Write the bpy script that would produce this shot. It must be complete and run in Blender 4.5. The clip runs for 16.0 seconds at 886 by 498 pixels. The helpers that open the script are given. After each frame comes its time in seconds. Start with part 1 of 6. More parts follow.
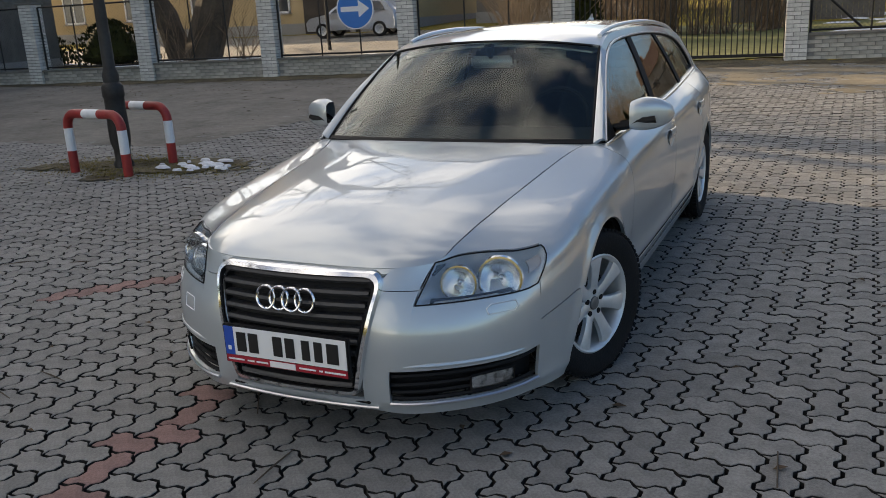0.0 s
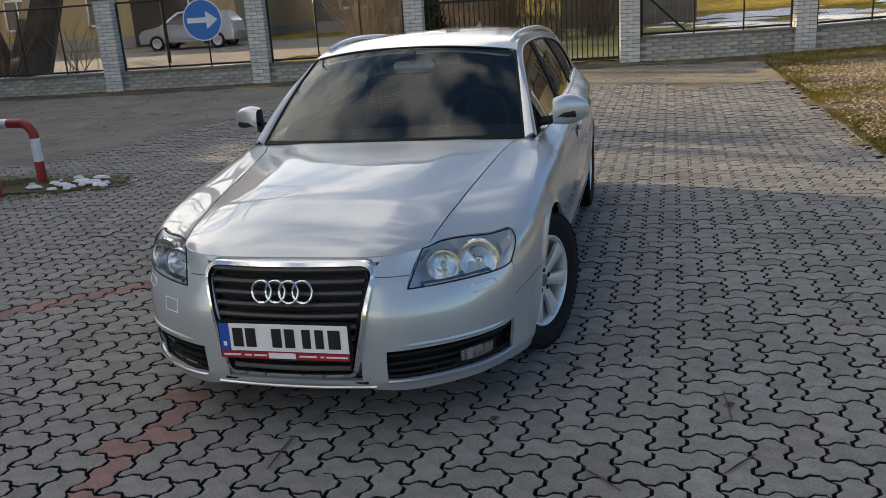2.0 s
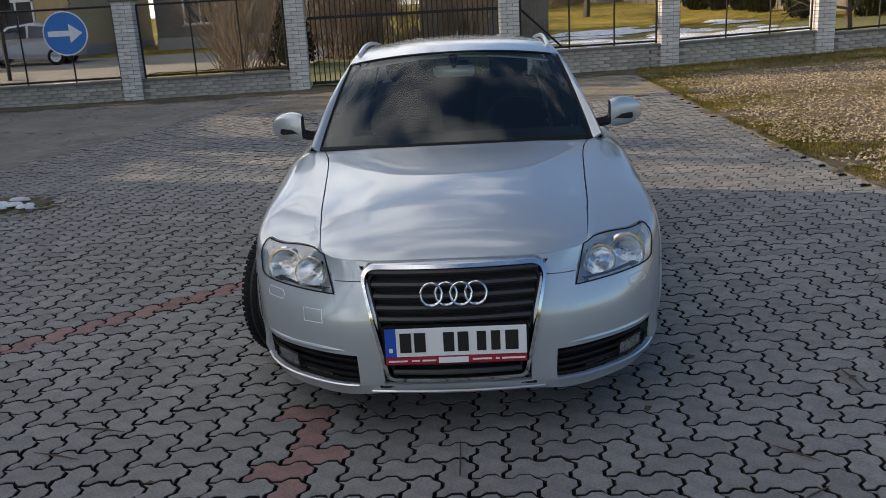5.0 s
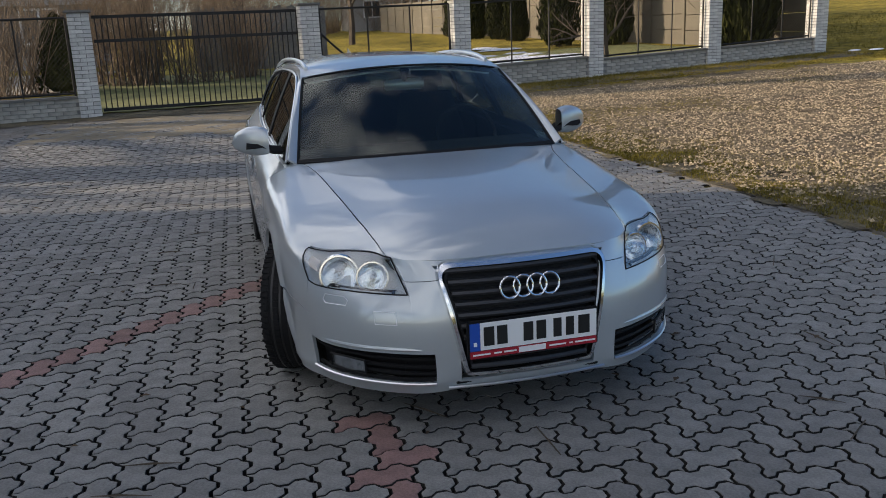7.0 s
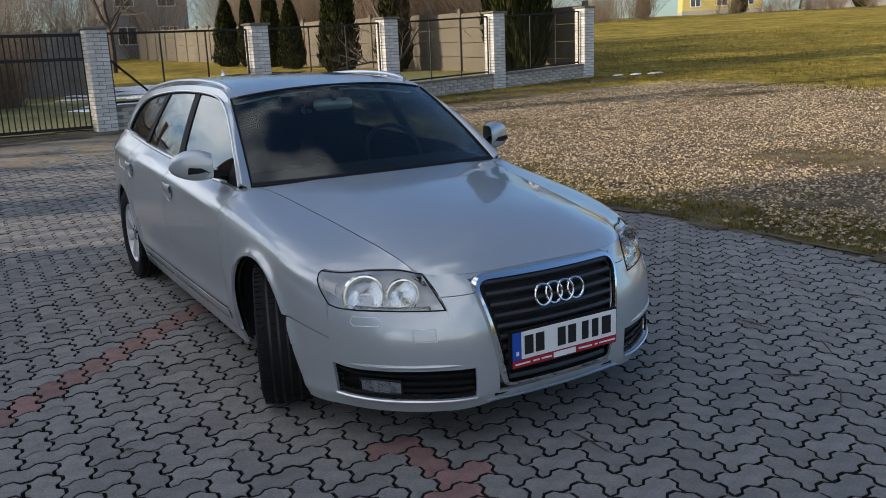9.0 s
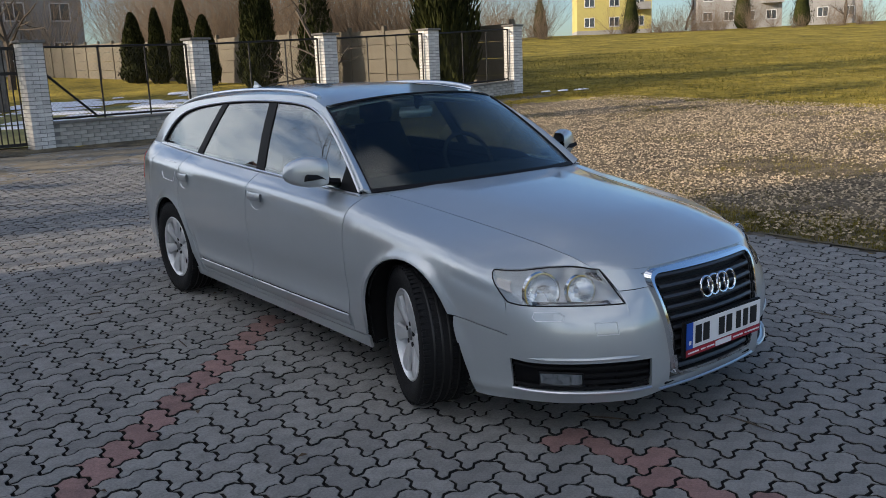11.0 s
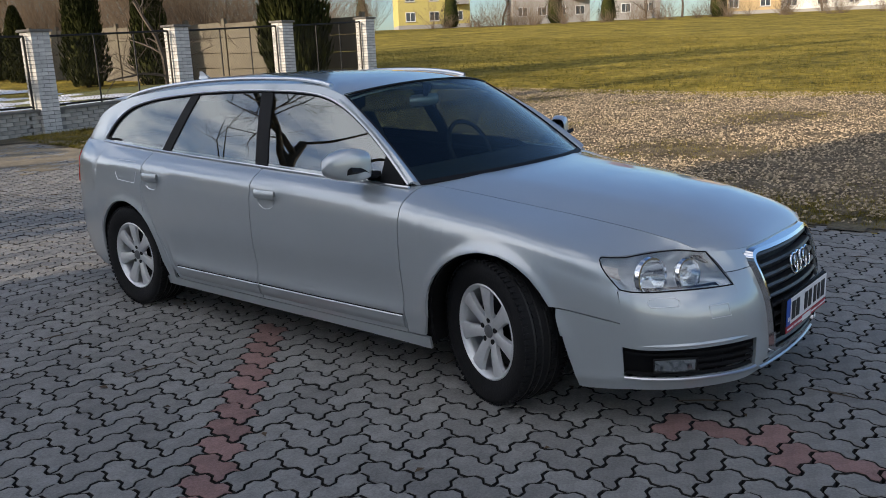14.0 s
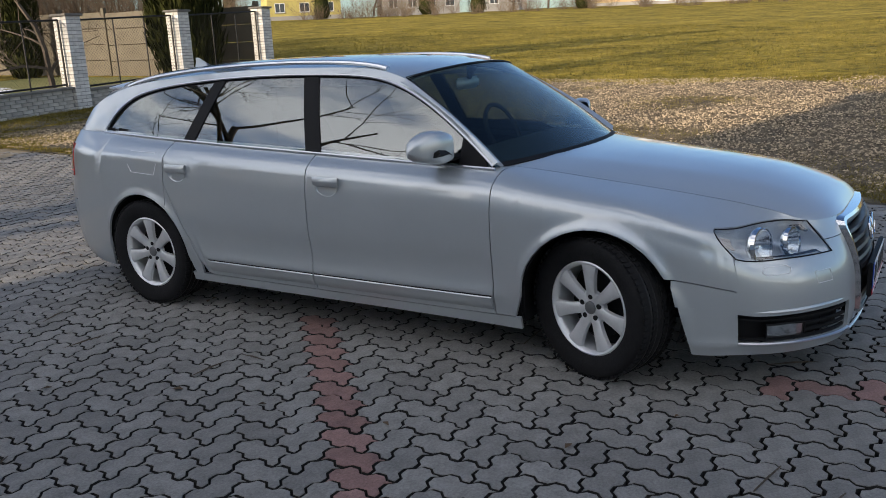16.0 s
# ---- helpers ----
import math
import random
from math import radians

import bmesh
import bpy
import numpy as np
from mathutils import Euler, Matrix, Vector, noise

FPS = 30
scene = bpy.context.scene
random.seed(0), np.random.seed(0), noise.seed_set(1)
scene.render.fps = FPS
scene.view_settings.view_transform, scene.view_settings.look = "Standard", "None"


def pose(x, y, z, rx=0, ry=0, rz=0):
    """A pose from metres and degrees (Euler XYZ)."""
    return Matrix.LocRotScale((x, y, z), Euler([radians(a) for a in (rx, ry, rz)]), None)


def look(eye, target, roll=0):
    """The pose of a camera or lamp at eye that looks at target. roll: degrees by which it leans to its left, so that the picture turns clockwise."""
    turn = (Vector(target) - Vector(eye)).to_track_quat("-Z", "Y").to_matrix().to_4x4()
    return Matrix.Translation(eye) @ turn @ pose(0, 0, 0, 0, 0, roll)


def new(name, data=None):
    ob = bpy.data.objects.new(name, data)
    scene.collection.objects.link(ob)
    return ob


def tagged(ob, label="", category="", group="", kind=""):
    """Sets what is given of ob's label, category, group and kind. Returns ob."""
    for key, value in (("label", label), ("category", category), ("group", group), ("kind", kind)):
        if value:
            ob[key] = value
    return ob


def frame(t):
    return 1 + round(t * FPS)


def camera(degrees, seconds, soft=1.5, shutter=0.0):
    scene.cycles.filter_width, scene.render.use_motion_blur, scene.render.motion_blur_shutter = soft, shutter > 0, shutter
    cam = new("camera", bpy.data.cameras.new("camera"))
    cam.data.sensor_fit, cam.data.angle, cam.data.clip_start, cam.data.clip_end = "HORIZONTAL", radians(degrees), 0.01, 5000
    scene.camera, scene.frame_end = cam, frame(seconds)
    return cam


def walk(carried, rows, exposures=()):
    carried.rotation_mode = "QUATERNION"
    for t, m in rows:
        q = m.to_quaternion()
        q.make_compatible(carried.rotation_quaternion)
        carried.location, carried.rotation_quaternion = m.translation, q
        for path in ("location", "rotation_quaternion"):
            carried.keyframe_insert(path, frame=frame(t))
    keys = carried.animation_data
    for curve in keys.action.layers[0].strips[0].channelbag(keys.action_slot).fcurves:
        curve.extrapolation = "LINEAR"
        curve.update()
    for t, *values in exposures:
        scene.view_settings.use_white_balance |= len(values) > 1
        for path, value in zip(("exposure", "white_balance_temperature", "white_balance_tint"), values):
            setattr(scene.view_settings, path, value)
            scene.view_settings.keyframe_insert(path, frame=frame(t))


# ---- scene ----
cam = camera(55.4, 16.0, soft=0.9)
PATH = [
    (0, (1.736, -3.321, 1.551), (0.912, -1.584, 1.0), -3.1),
    (0.5, (1.554, -3.301, 1.555), (0.851, -1.51, 1.007), -3.1),
    (1, (1.352, -3.496, 1.558), (0.727, -1.676, 1.014), -3.1),
    (1.5, (1.25, -3.626, 1.569), (0.724, -1.778, 1.017), -3.3),
    (2, (1.335, -3.763, 1.575), (0.863, -1.9, 1.023), -3.7),
    (2.5, (1.282, -3.906, 1.575), (0.807, -2.043, 1.022), -3.7),
    (3, (1.025, -4.069, 1.57), (0.59, -2.196, 1.021), -3.3),
    (3.5, (0.807, -4.059, 1.557), (0.443, -2.169, 1.015), -3.2),
    (4, (0.617, -3.881, 1.549), (0.288, -1.984, 1.01), -3.2),
    (4.5, (0.398, -3.918, 1.564), (0.179, -2.004, 1.026), -3.2),
    (7, (-1.091, -3.926, 1.54), (-0.61, -2.05, 1.042), -2.5),
    (7.5, (-1.181, -3.684, 1.482), (-0.531, -1.861, 0.98), -2.4),
    (8, (-1.357, -3.553, 1.533), (-0.497, -1.821, 1.021), -2.3),
    (8.5, (-1.716, -3.581, 1.536), (-0.771, -1.885, 1.055), -2.4),
    (9, (-2.015, -3.52, 1.524), (-1.026, -1.843, 1.066), -2.4),
    (9.5, (-2.119, -3.303, 1.502), (-1.117, -1.634, 1.045), -2.6),
    (10, (-2.375, -3.198, 1.515), (-1.322, -1.559, 1.063), -2.6),
    (10.2, (-2.539, -3.178, 1.515), (-1.45, -1.561, 1.071), -2.5),
    (12.3, (-3.344, -2.551, 1.525), (-2.007, -1.131, 1.082), -2.3),
    (12.5, (-3.41, -2.491, 1.532), (-2.041, -1.103, 1.085), -2.4),
    (13, (-3.467, -2.315, 1.503), (-2.057, -0.968, 1.056), -2.5),
    (13.5, (-3.472, -2.198, 1.495), (-2.038, -0.878, 1.047), -2.5),
    (14, (-3.634, -2.091, 1.506), (-2.15, -0.829, 1.051), -2.5),
    (14.5, (-3.915, -1.859, 1.509), (-2.339, -0.72, 1.043), -2.2),
    (15, (-3.999, -1.674, 1.478), (-2.396, -0.572, 1.013), -2.4),
    (15.5, (-4.016, -1.452, 1.493), (-2.389, -0.391, 1.016), -2.6),
    (16, (-4.207, -1.286, 1.501), (-2.555, -0.269, 1.015), -2.7),
]
walk(cam, [(t, look(eye, target, roll)) for t, eye, target, roll in PATH], [(0, 0.64, 7600, 13), (4.5, 0.45, 7000, 13), (8, 0.32, 6450, 13), (12, 0.32, 6300, 13), (16, 0.40, 6550, 13)])


# ---- world, sun ----
def terrain(x, y):
    """Height of the ground: level round the car, rising to the fence and the field."""
    a, b = max(0.0, y - 5.0), max(0.0, x - 3.0)
    return 0.027 * a * a / (a + 2.0) + 0.033 * b * b / (b + 3.0)


SUN_AZ, SUN_EL = (-0.95, 0.31), radians(17)
world = bpy.data.worlds.new("sky")
scene.world = world
world.use_nodes = True
wn, wl = world.node_tree.nodes, world.node_tree.links
wn.clear()
sky = wn.new("ShaderNodeTexSky")
sky.sky_type, sky.sun_disc = "NISHITA", False
sky.sun_elevation, sky.sun_rotation = SUN_EL, math.atan2(SUN_AZ[0], SUN_AZ[1])
sky.air_density, sky.dust_density, sky.ozone_density = 1.0, 0.7, 1.3
wco, wmap, wno, wra = (wn.new(k) for k in ("ShaderNodeTexCoord", "ShaderNodeMapping", "ShaderNodeTexNoise", "ShaderNodeValToRGB"))
wmap.inputs["Scale"].default_value = (1.0, 1.0, 2.6)
wno.inputs["Scale"].default_value, wno.inputs["Detail"].default_value, wno.inputs["Roughness"].default_value = 3.3, 8.0, 0.56
wra.color_ramp.elements[0].position, wra.color_ramp.elements[1].position = 0.45, 0.66
wmix, wbg, wout = wn.new("ShaderNodeMixRGB"), wn.new("ShaderNodeBackground"), wn.new("ShaderNodeOutputWorld")
wcl, wad = wn.new("ShaderNodeMixRGB"), wn.new("ShaderNodeMixRGB")
wcl.blend_type, wad.blend_type = "MULTIPLY", "ADD"
wcl.inputs[0].default_value = wad.inputs[0].default_value = 1
wcl.inputs[2].default_value, wad.inputs[2].default_value = (0.7, 0.68, 0.65, 1), (8.8, 8.7, 8.5, 1)
wl.new(sky.outputs[0], wcl.inputs[1])
wl.new(wcl.outputs[0], wad.inputs[1])
wl.new(wad.outputs[0], wmix.inputs[2])
wl.new(wco.outputs["Generated"], wmap.inputs[0])
wl.new(wmap.outputs[0], wno.inputs["Vector"])
wsep, wtilt = wn.new("ShaderNodeSeparateXYZ"), wn.new("ShaderNodeMath")
wtilt.operation, wtilt.inputs[1].default_value = "MULTIPLY", -0.55
wcap, wsum = wn.new("ShaderNodeMath"), wn.new("ShaderNodeMath")
wcap.operation, wcap.inputs[1].default_value, wsum.operation = "MINIMUM", 0.10, "ADD"
wl.new(wco.outputs["Generated"], wsep.inputs[0])
wl.new(wsep.outputs[0], wtilt.inputs[0])
wl.new(wtilt.outputs[0], wcap.inputs[0])
wl.new(wcap.outputs[0], wsum.inputs[0])
wl.new(wno.outputs[0], wsum.inputs[1])
wl.new(wsum.outputs[0], wra.inputs[0])
wl.new(wra.outputs[0], wmix.inputs[0])
wblue = wn.new("ShaderNodeMixRGB")
wblue.blend_type, wblue.inputs[0].default_value, wblue.inputs[2].default_value = "MULTIPLY", 1, (0.74, 0.92, 1.15, 1)
wl.new(sky.outputs[0], wblue.inputs[1])
wl.new(wblue.outputs[0], wmix.inputs[1])
wl.new(wmix.outputs[0], wbg.inputs[0])
wbg.inputs[1].default_value = 0.105
wl.new(wbg.outputs[0], wout.inputs[0])
sun = new("sun", bpy.data.lights.new("sun", "SUN"))
sun.data.energy, sun.data.angle, sun.data.color = 5.0, radians(0.6), (1.0, 0.85, 0.64)
sun_way = Vector((SUN_AZ[0], SUN_AZ[1], math.tan(SUN_EL)))
sun.matrix_world = look(sun_way * 60, (0, 0, 0))


# ---- materials ----
def mat(name, color, rough=0.6, metal=0.0, spread=0.0, scale=8.0, bump=0.0, bump_scale=60.0, coat=0.0, other=None, island=0.0, obrand=0.0, spec=0.5, fine=0.5, bump_dist=0.01):
    """A principled material with two scales of colour variation and a fine relief."""
    m = bpy.data.materials.new(name)
    m.use_nodes = True
    n, l = m.node_tree.nodes, m.node_tree.links
    b = n["Principled BSDF"]
    b.inputs["Roughness"].default_value, b.inputs["Metallic"].default_value = rough, metal
    b.inputs["Coat Weight"].default_value, b.inputs["Coat Roughness"].default_value = coat, 0.04
    b.inputs["Specular IOR Level"].default_value = spec
    b.inputs["Base Color"].default_value = (*color, 1)
    co = n.new("ShaderNodeTexCoord")
    out = None
    if spread or other:
        big, small, mx, ramp = n.new("ShaderNodeTexNoise"), n.new("ShaderNodeTexNoise"), n.new("ShaderNodeMath"), n.new("ShaderNodeValToRGB")
        big.inputs["Scale"].default_value, small.inputs["Scale"].default_value = scale * 0.15, scale
        big.inputs["Detail"].default_value = small.inputs["Detail"].default_value = 6
        small.inputs["Roughness"].default_value = 0.7
        mx.operation = "MULTIPLY_ADD"
        mx.inputs[1].default_value = fine
        add = n.new("ShaderNodeMath")
        add.operation, add.inputs[1].default_value = "MULTIPLY", 1 - fine
        l.new(big.outputs[0], add.inputs[0])
        l.new(small.outputs[0], mx.inputs[0])
        l.new(add.outputs[0], mx.inputs[2])
        for k in (big, small):
            l.new(co.outputs["Object"], k.inputs["Vector"])
        lo = tuple(c * (1 - spread) for c in color)
        hi = other or tuple(min(1, c * (1 + spread)) for c in color)
        ramp.color_ramp.elements[0].position, ramp.color_ramp.elements[1].position = 0.36, 0.64
        ramp.color_ramp.elements[0].color, ramp.color_ramp.elements[1].color = (*lo, 1), (*hi, 1)
        l.new(mx.outputs[0], ramp.inputs[0])
        out = ramp.outputs[0]
    for amount, node, sock in ((island, "ShaderNodeNewGeometry", "Random Per Island"), (obrand, "ShaderNodeObjectInfo", "Random")):
        if amount:
            g, mr, mm = n.new(node), n.new("ShaderNodeMapRange"), n.new("ShaderNodeMixRGB")
            mr.inputs[3].default_value, mr.inputs[4].default_value = 1 - amount, 1 + amount
            mm.blend_type, mm.inputs[0].default_value = "MULTIPLY", 1
            mm.inputs[1].default_value = (*color, 1)
            l.new(g.outputs[sock], mr.inputs[0])
            l.new(mr.outputs[0], mm.inputs[2])
            if out:
                l.new(out, mm.inputs[1])
            out = mm.outputs[0]
    if out:
        l.new(out, b.inputs["Base Color"])
    if bump:
        t, bp = n.new("ShaderNodeTexNoise"), n.new("ShaderNodeBump")
        t.inputs["Scale"].default_value, t.inputs["Detail"].default_value = bump_scale, 4
        bp.inputs["Strength"].default_value, bp.inputs["Distance"].default_value = bump, bump_dist
        l.new(co.outputs["Object"], t.inputs["Vector"])
        l.new(t.outputs[0], bp.inputs["Height"])
        l.new(bp.outputs[0], b.inputs["Normal"])
    return m


def glass_mat(name, tint, straight, rough=0.0):
    """Thin tinted glass: clear, with a gloss that grows from straight (the share seen head-on) towards the edge."""
    m = bpy.data.materials.new(name)
    m.use_nodes = True
    n, l = m.node_tree.nodes, m.node_tree.links
    n.clear()
    tr, gl, mx, lw, po, ma, o = (n.new(k) for k in ("ShaderNodeBsdfTransparent", "ShaderNodeBsdfGlossy", "ShaderNodeMixShader", "ShaderNodeLayerWeight", "ShaderNodeMath", "ShaderNodeMath", "ShaderNodeOutputMaterial"))
    tr.inputs[0].default_value = (*tint, 1)
    gl.inputs["Roughness"].default_value = rough
    lw.inputs[0].default_value = 0.5
    po.operation, po.inputs[1].default_value = "POWER", 5.0
    ma.operation, ma.inputs[1].default_value, ma.inputs[2].default_value = "MULTIPLY_ADD", 1 - straight, straight
    l.new(lw.outputs["Facing"], po.inputs[0])
    l.new(po.outputs[0], ma.inputs[0])
    l.new(ma.outputs[0], mx.inputs[0])
    l.new(tr.outputs[0], mx.inputs[1])
    l.new(gl.outputs[0], mx.inputs[2])
    l.new(mx.outputs[0], o.inputs[0])
    return m


PAINT = mat("silver_paint", (0.475, 0.515, 0.54), 0.33, 0.47, spread=0.03, scale=3, coat=1.0, bump=0.012, bump_scale=900)
PAINT.node_tree.nodes["Principled BSDF"].inputs["Coat IOR"].default_value = 1.8
PAINT.node_tree.nodes["Principled BSDF"].inputs["Coat Roughness"].default_value = 0.02
SLATGREY = mat("grille_slat", (0.030, 0.030, 0.032), 0.38, bump=0.05, bump_scale=300)
BLACK = mat("black_plastic", (0.010, 0.010, 0.011), 0.6, spec=0.18, bump=0.1, bump_scale=300)
RUBBER = mat("tyre_rubber", (0.010, 0.010, 0.011), 0.85, spec=0.25, spread=0.3, scale=30, bump=0.3, bump_scale=90)
RIM = mat("alloy_rim", (0.68, 0.69, 0.70), 0.36, 0.45, spread=0.12, scale=20, coat=0.4)
CHROME = mat("chrome", (0.80, 0.81, 0.83), 0.10, 1.0)
SATIN = mat("satin_aluminium", (0.72, 0.73, 0.75), 0.28, 1.0)
GLASS = glass_mat("car_glass", (0.50, 0.57, 0.54), 0.24)
SCREEN = glass_mat("windscreen_glass", (0.74, 0.80, 0.78), 0.05)
LENS = glass_mat("lamp_lens", (0.93, 0.95, 0.96), 0.09, 0.04)
LAMPBOWL = mat("lamp_reflector", (0.93, 0.94, 0.95), 0.12, 0.9, bump=0.12, bump_scale=60)
LAMPGREY = mat("lamp_housing", (0.74, 0.76, 0.79), 0.3, 0.4)
REDLENS = mat("red_lens", (0.42, 0.012, 0.012), 0.12, coat=1.0)
HUBGREY = mat("hub_cap_grey", (0.16, 0.165, 0.17), 0.4, 0.5)
ORANGE = mat("orange_lens", (0.60, 0.52, 0.47), 0.25)
INTERIOR = mat("dark_interior", (0.011, 0.011, 0.012), 0.8, spread=0.3, scale=20)
MIRRORGLASS = mat("mirror_glass", (0.85, 0.87, 0.88), 0.02, 1.0)
PLATEWHITE = mat("plate_white", (0.80, 0.80, 0.80), 0.35)
PLATEBLUE = mat("plate_blue", (0.015, 0.08, 0.42), 0.35)
PLATERED = mat("plate_red", (0.36, 0.015, 0.03), 0.35)
INK = mat("black_ink", (0.012, 0.012, 0.012), 0.4)
PAVER = mat("grey_paver", (0.185, 0.180, 0.170), 0.80, spread=0.34, scale=85, bump=0.5, bump_scale=190, island=0.17, obrand=0.15, fine=0.62)
PAVER_RED = mat("red_paver", (0.19, 0.112, 0.10), 0.80, spread=0.34, scale=85, bump=0.5, bump_scale=190, island=0.2, obrand=0.2, fine=0.62)
# near-black, for the joint bed and the lower sides of the blocks
JOINT = mat("dark_joint", (0.012, 0.0115, 0.011), 0.95, spread=0.4, scale=30)
ASPHALT = mat("worn_asphalt", (0.150, 0.138, 0.120), 0.9, spread=0.38, scale=7, bump=0.4, bump_scale=90)
GRASS = mat("winter_grass", (0.145, 0.132, 0.016), 0.95, spec=0.1, spread=0.65, scale=2.6, other=(0.40, 0.30, 0.055), bump=1.0, bump_scale=1.8, bump_dist=0.22, fine=0.6)
LAWN = mat("lawn", (0.10, 0.125, 0.028), 0.9, spread=0.4, scale=4, other=(0.20, 0.19, 0.06), bump=0.8, bump_scale=12)
BLADES = mat("grass_blades", (0.105, 0.105, 0.014), 0.9, spec=0.1, island=0.5, spread=0.4, scale=2, other=(0.26, 0.20, 0.05))
GRAVEL = mat("gravel_bed", (0.105, 0.078, 0.046), 0.95, spec=0.15, spread=0.6, scale=30, other=(0.26, 0.205, 0.135), bump=1.0, bump_scale=40, bump_dist=0.035, fine=0.65)
STONE = mat("gravel_stone", (0.33, 0.26, 0.17), 0.9, island=0.6, spec=0.2)
DIRTYBRICK = mat("stained_white_brick", (0.36, 0.34, 0.30), 0.9, spread=0.4, scale=5, bump=0.4, bump_scale=50, obrand=0.2)
DIRT = mat("brown_dirt", (0.065, 0.050, 0.030), 0.95, spread=0.5, scale=16, other=(0.16, 0.13, 0.07), bump=1.0, bump_scale=30, bump_dist=0.03)
SNOW = mat("old_snow", (0.66, 0.68, 0.72), 0.7, spread=0.25, scale=14, bump=0.6, bump_scale=14)
BRICK = mat("white_brick", (0.52, 0.505, 0.475), 0.85, spread=0.22, scale=14, bump=0.3, bump_scale=60, obrand=0.14, island=0.14)
MORTAR = mat("mortar", (0.20, 0.195, 0.185), 0.95, spread=0.2, scale=20)
COPING = mat("concrete_coping", (0.17, 0.16, 0.145), 0.9, spread=0.3, scale=9, bump=0.3)
IRON = mat("black_iron", (0.018, 0.017, 0.016), 0.55, 0.3, spread=0.3, scale=15)
RUSTIRON = mat("cast_iron", (0.035, 0.034, 0.033), 0.6, 0.4, spread=0.4, scale=12, bump=0.3)
REDPAINT = mat("red_paint", (0.30, 0.022, 0.020), 0.45, spread=0.25, scale=14, bump=0.1)
WHITEPAINT = mat("white_paint", (0.72, 0.74, 0.76), 0.45, spread=0.12, scale=14, bump=0.1)
SIGNBLUE = mat("sign_blue", (0.01, 0.16, 0.52), 0.4)
BARK = mat("bark", (0.075, 0.058, 0.042), 0.95, spread=0.5, scale=10, bump=1.0, bump_scale=22)
TWIG = mat("twig", (0.16, 0.115, 0.075), 0.9, island=0.4)
THUJA = mat("thuja", (0.012, 0.016, 0.005), 0.9, spec=0.1, island=0.5, spread=0.3, scale=3, other=(0.042, 0.044, 0.010))
# cream concrete with the thujas' shade on the wall put into its base colour
CONCRETE = mat("shade_toned_concrete", (0.130, 0.112, 0.082), 0.9, spread=0.2, scale=4, bump=0.3, bump_scale=30, island=0.1)
WOOD = mat("grey_boards", (0.115, 0.106, 0.096), 0.9, spread=0.35, scale=7, island=0.25)
OCHRE = mat("ochre_render", (0.46, 0.34, 0.185), 0.9, spread=0.12, scale=3, bump=0.2)
YELLOW = mat("yellow_render", (0.46, 0.39, 0.13), 0.9, spread=0.08, scale=2)
WHITEWALL = mat("white_render", (0.70, 0.69, 0.66), 0.9, spread=0.08, scale=2)
GREYWALL = mat("grey_render", (0.30, 0.29, 0.28), 0.9, spread=0.12, scale=2)
ROOF = mat("roof_tiles", (0.16, 0.075, 0.05), 0.85, spread=0.3, scale=6)
PANE = mat("window_pane", (0.035, 0.045, 0.055), 0.08, coat=0.5)
FRAMEWHITE = mat("window_frame", (0.7, 0.7, 0.7), 0.5)
DARKWOOD = mat("dark_brown_door", (0.03, 0.022, 0.018), 0.7, spread=0.3, scale=8)
FARCAR = mat("silver_car_paint", (0.48, 0.52, 0.58), 0.3, 0.6, coat=0.8)


# ---- building helpers ----
def obj(name, bm, material, parent=None, smooth=False):
    me = bpy.data.meshes.new(name)
    bmesh.ops.recalc_face_normals(bm, faces=bm.faces)
    for e in bm.edges if smooth else ():
        if len(e.link_faces) == 2 and e.calc_face_angle(0) > 0.7:
            e.smooth = False
    bm.to_mesh(me)
    bm.free()
    if smooth:
        for f in me.polygons:
            f.use_smooth = True
    for m in material if isinstance(material, (list, tuple)) else (material,):
        me.materials.append(m)
    ob = new(name, me)
    ob.parent = parent
    return ob


def part(name, bm, material, parent, label="", smooth=False):
    ob = obj(name, bm, material, parent, smooth)
    return tagged(ob, label)


def root(name, m, label, category, group="", kind=""):
    ob = new(name)
    ob.empty_display_size = 0.2
    ob.matrix_world = m
    return tagged(ob, label, category, group, kind)


def box(bm, lo, hi, bevel=0.0):
    c = [(a + b) / 2 for a, b in zip(lo, hi)]
    s = [max(1e-4, b - a) for a, b in zip(lo, hi)]
    r = bmesh.ops.create_cube(bm, size=1, matrix=Matrix.LocRotScale(c, None, s))
    if bevel:
        es = list({e for v in r["verts"] for e in v.link_edges})
        bmesh.ops.bevel(bm, geom=es, offset=bevel, segments=2, affect="EDGES")
    return bm


def boxes(*items, bevel=0.0):
    bm = bmesh.new()
    for lo, hi in items:
        box(bm, lo, hi, bevel)
    return bm


def tube(bm, pts, r, seg=8, caps=True):
    """A round bar along points; r: one radius or one for each point."""
    pts = [Vector(p) for p in pts]
    rs = r if isinstance(r, (list, tuple)) else [r] * len(pts)
    rings = []
    side = None
    for i, p in enumerate(pts):
        d = (pts[min(i + 1, len(pts) - 1)] - pts[max(i - 1, 0)]).normalized()
        if side is None:
            side = d.orthogonal().normalized()
        side = (side - d * side.dot(d)).normalized()
        up = d.cross(side)
        rings.append([bm.verts.new(p + rs[i] * (math.cos(a) * side + math.sin(a) * up)) for a in (2 * math.pi * k / seg for k in range(seg))])
    for a, b in zip(rings, rings[1:]):
        for k in range(seg):
            bm.faces.new((a[k], a[(k + 1) % seg], b[(k + 1) % seg], b[k]))
    if caps:
        bm.faces.new(rings[0][::-1])
        bm.faces.new(rings[-1])
    return bm


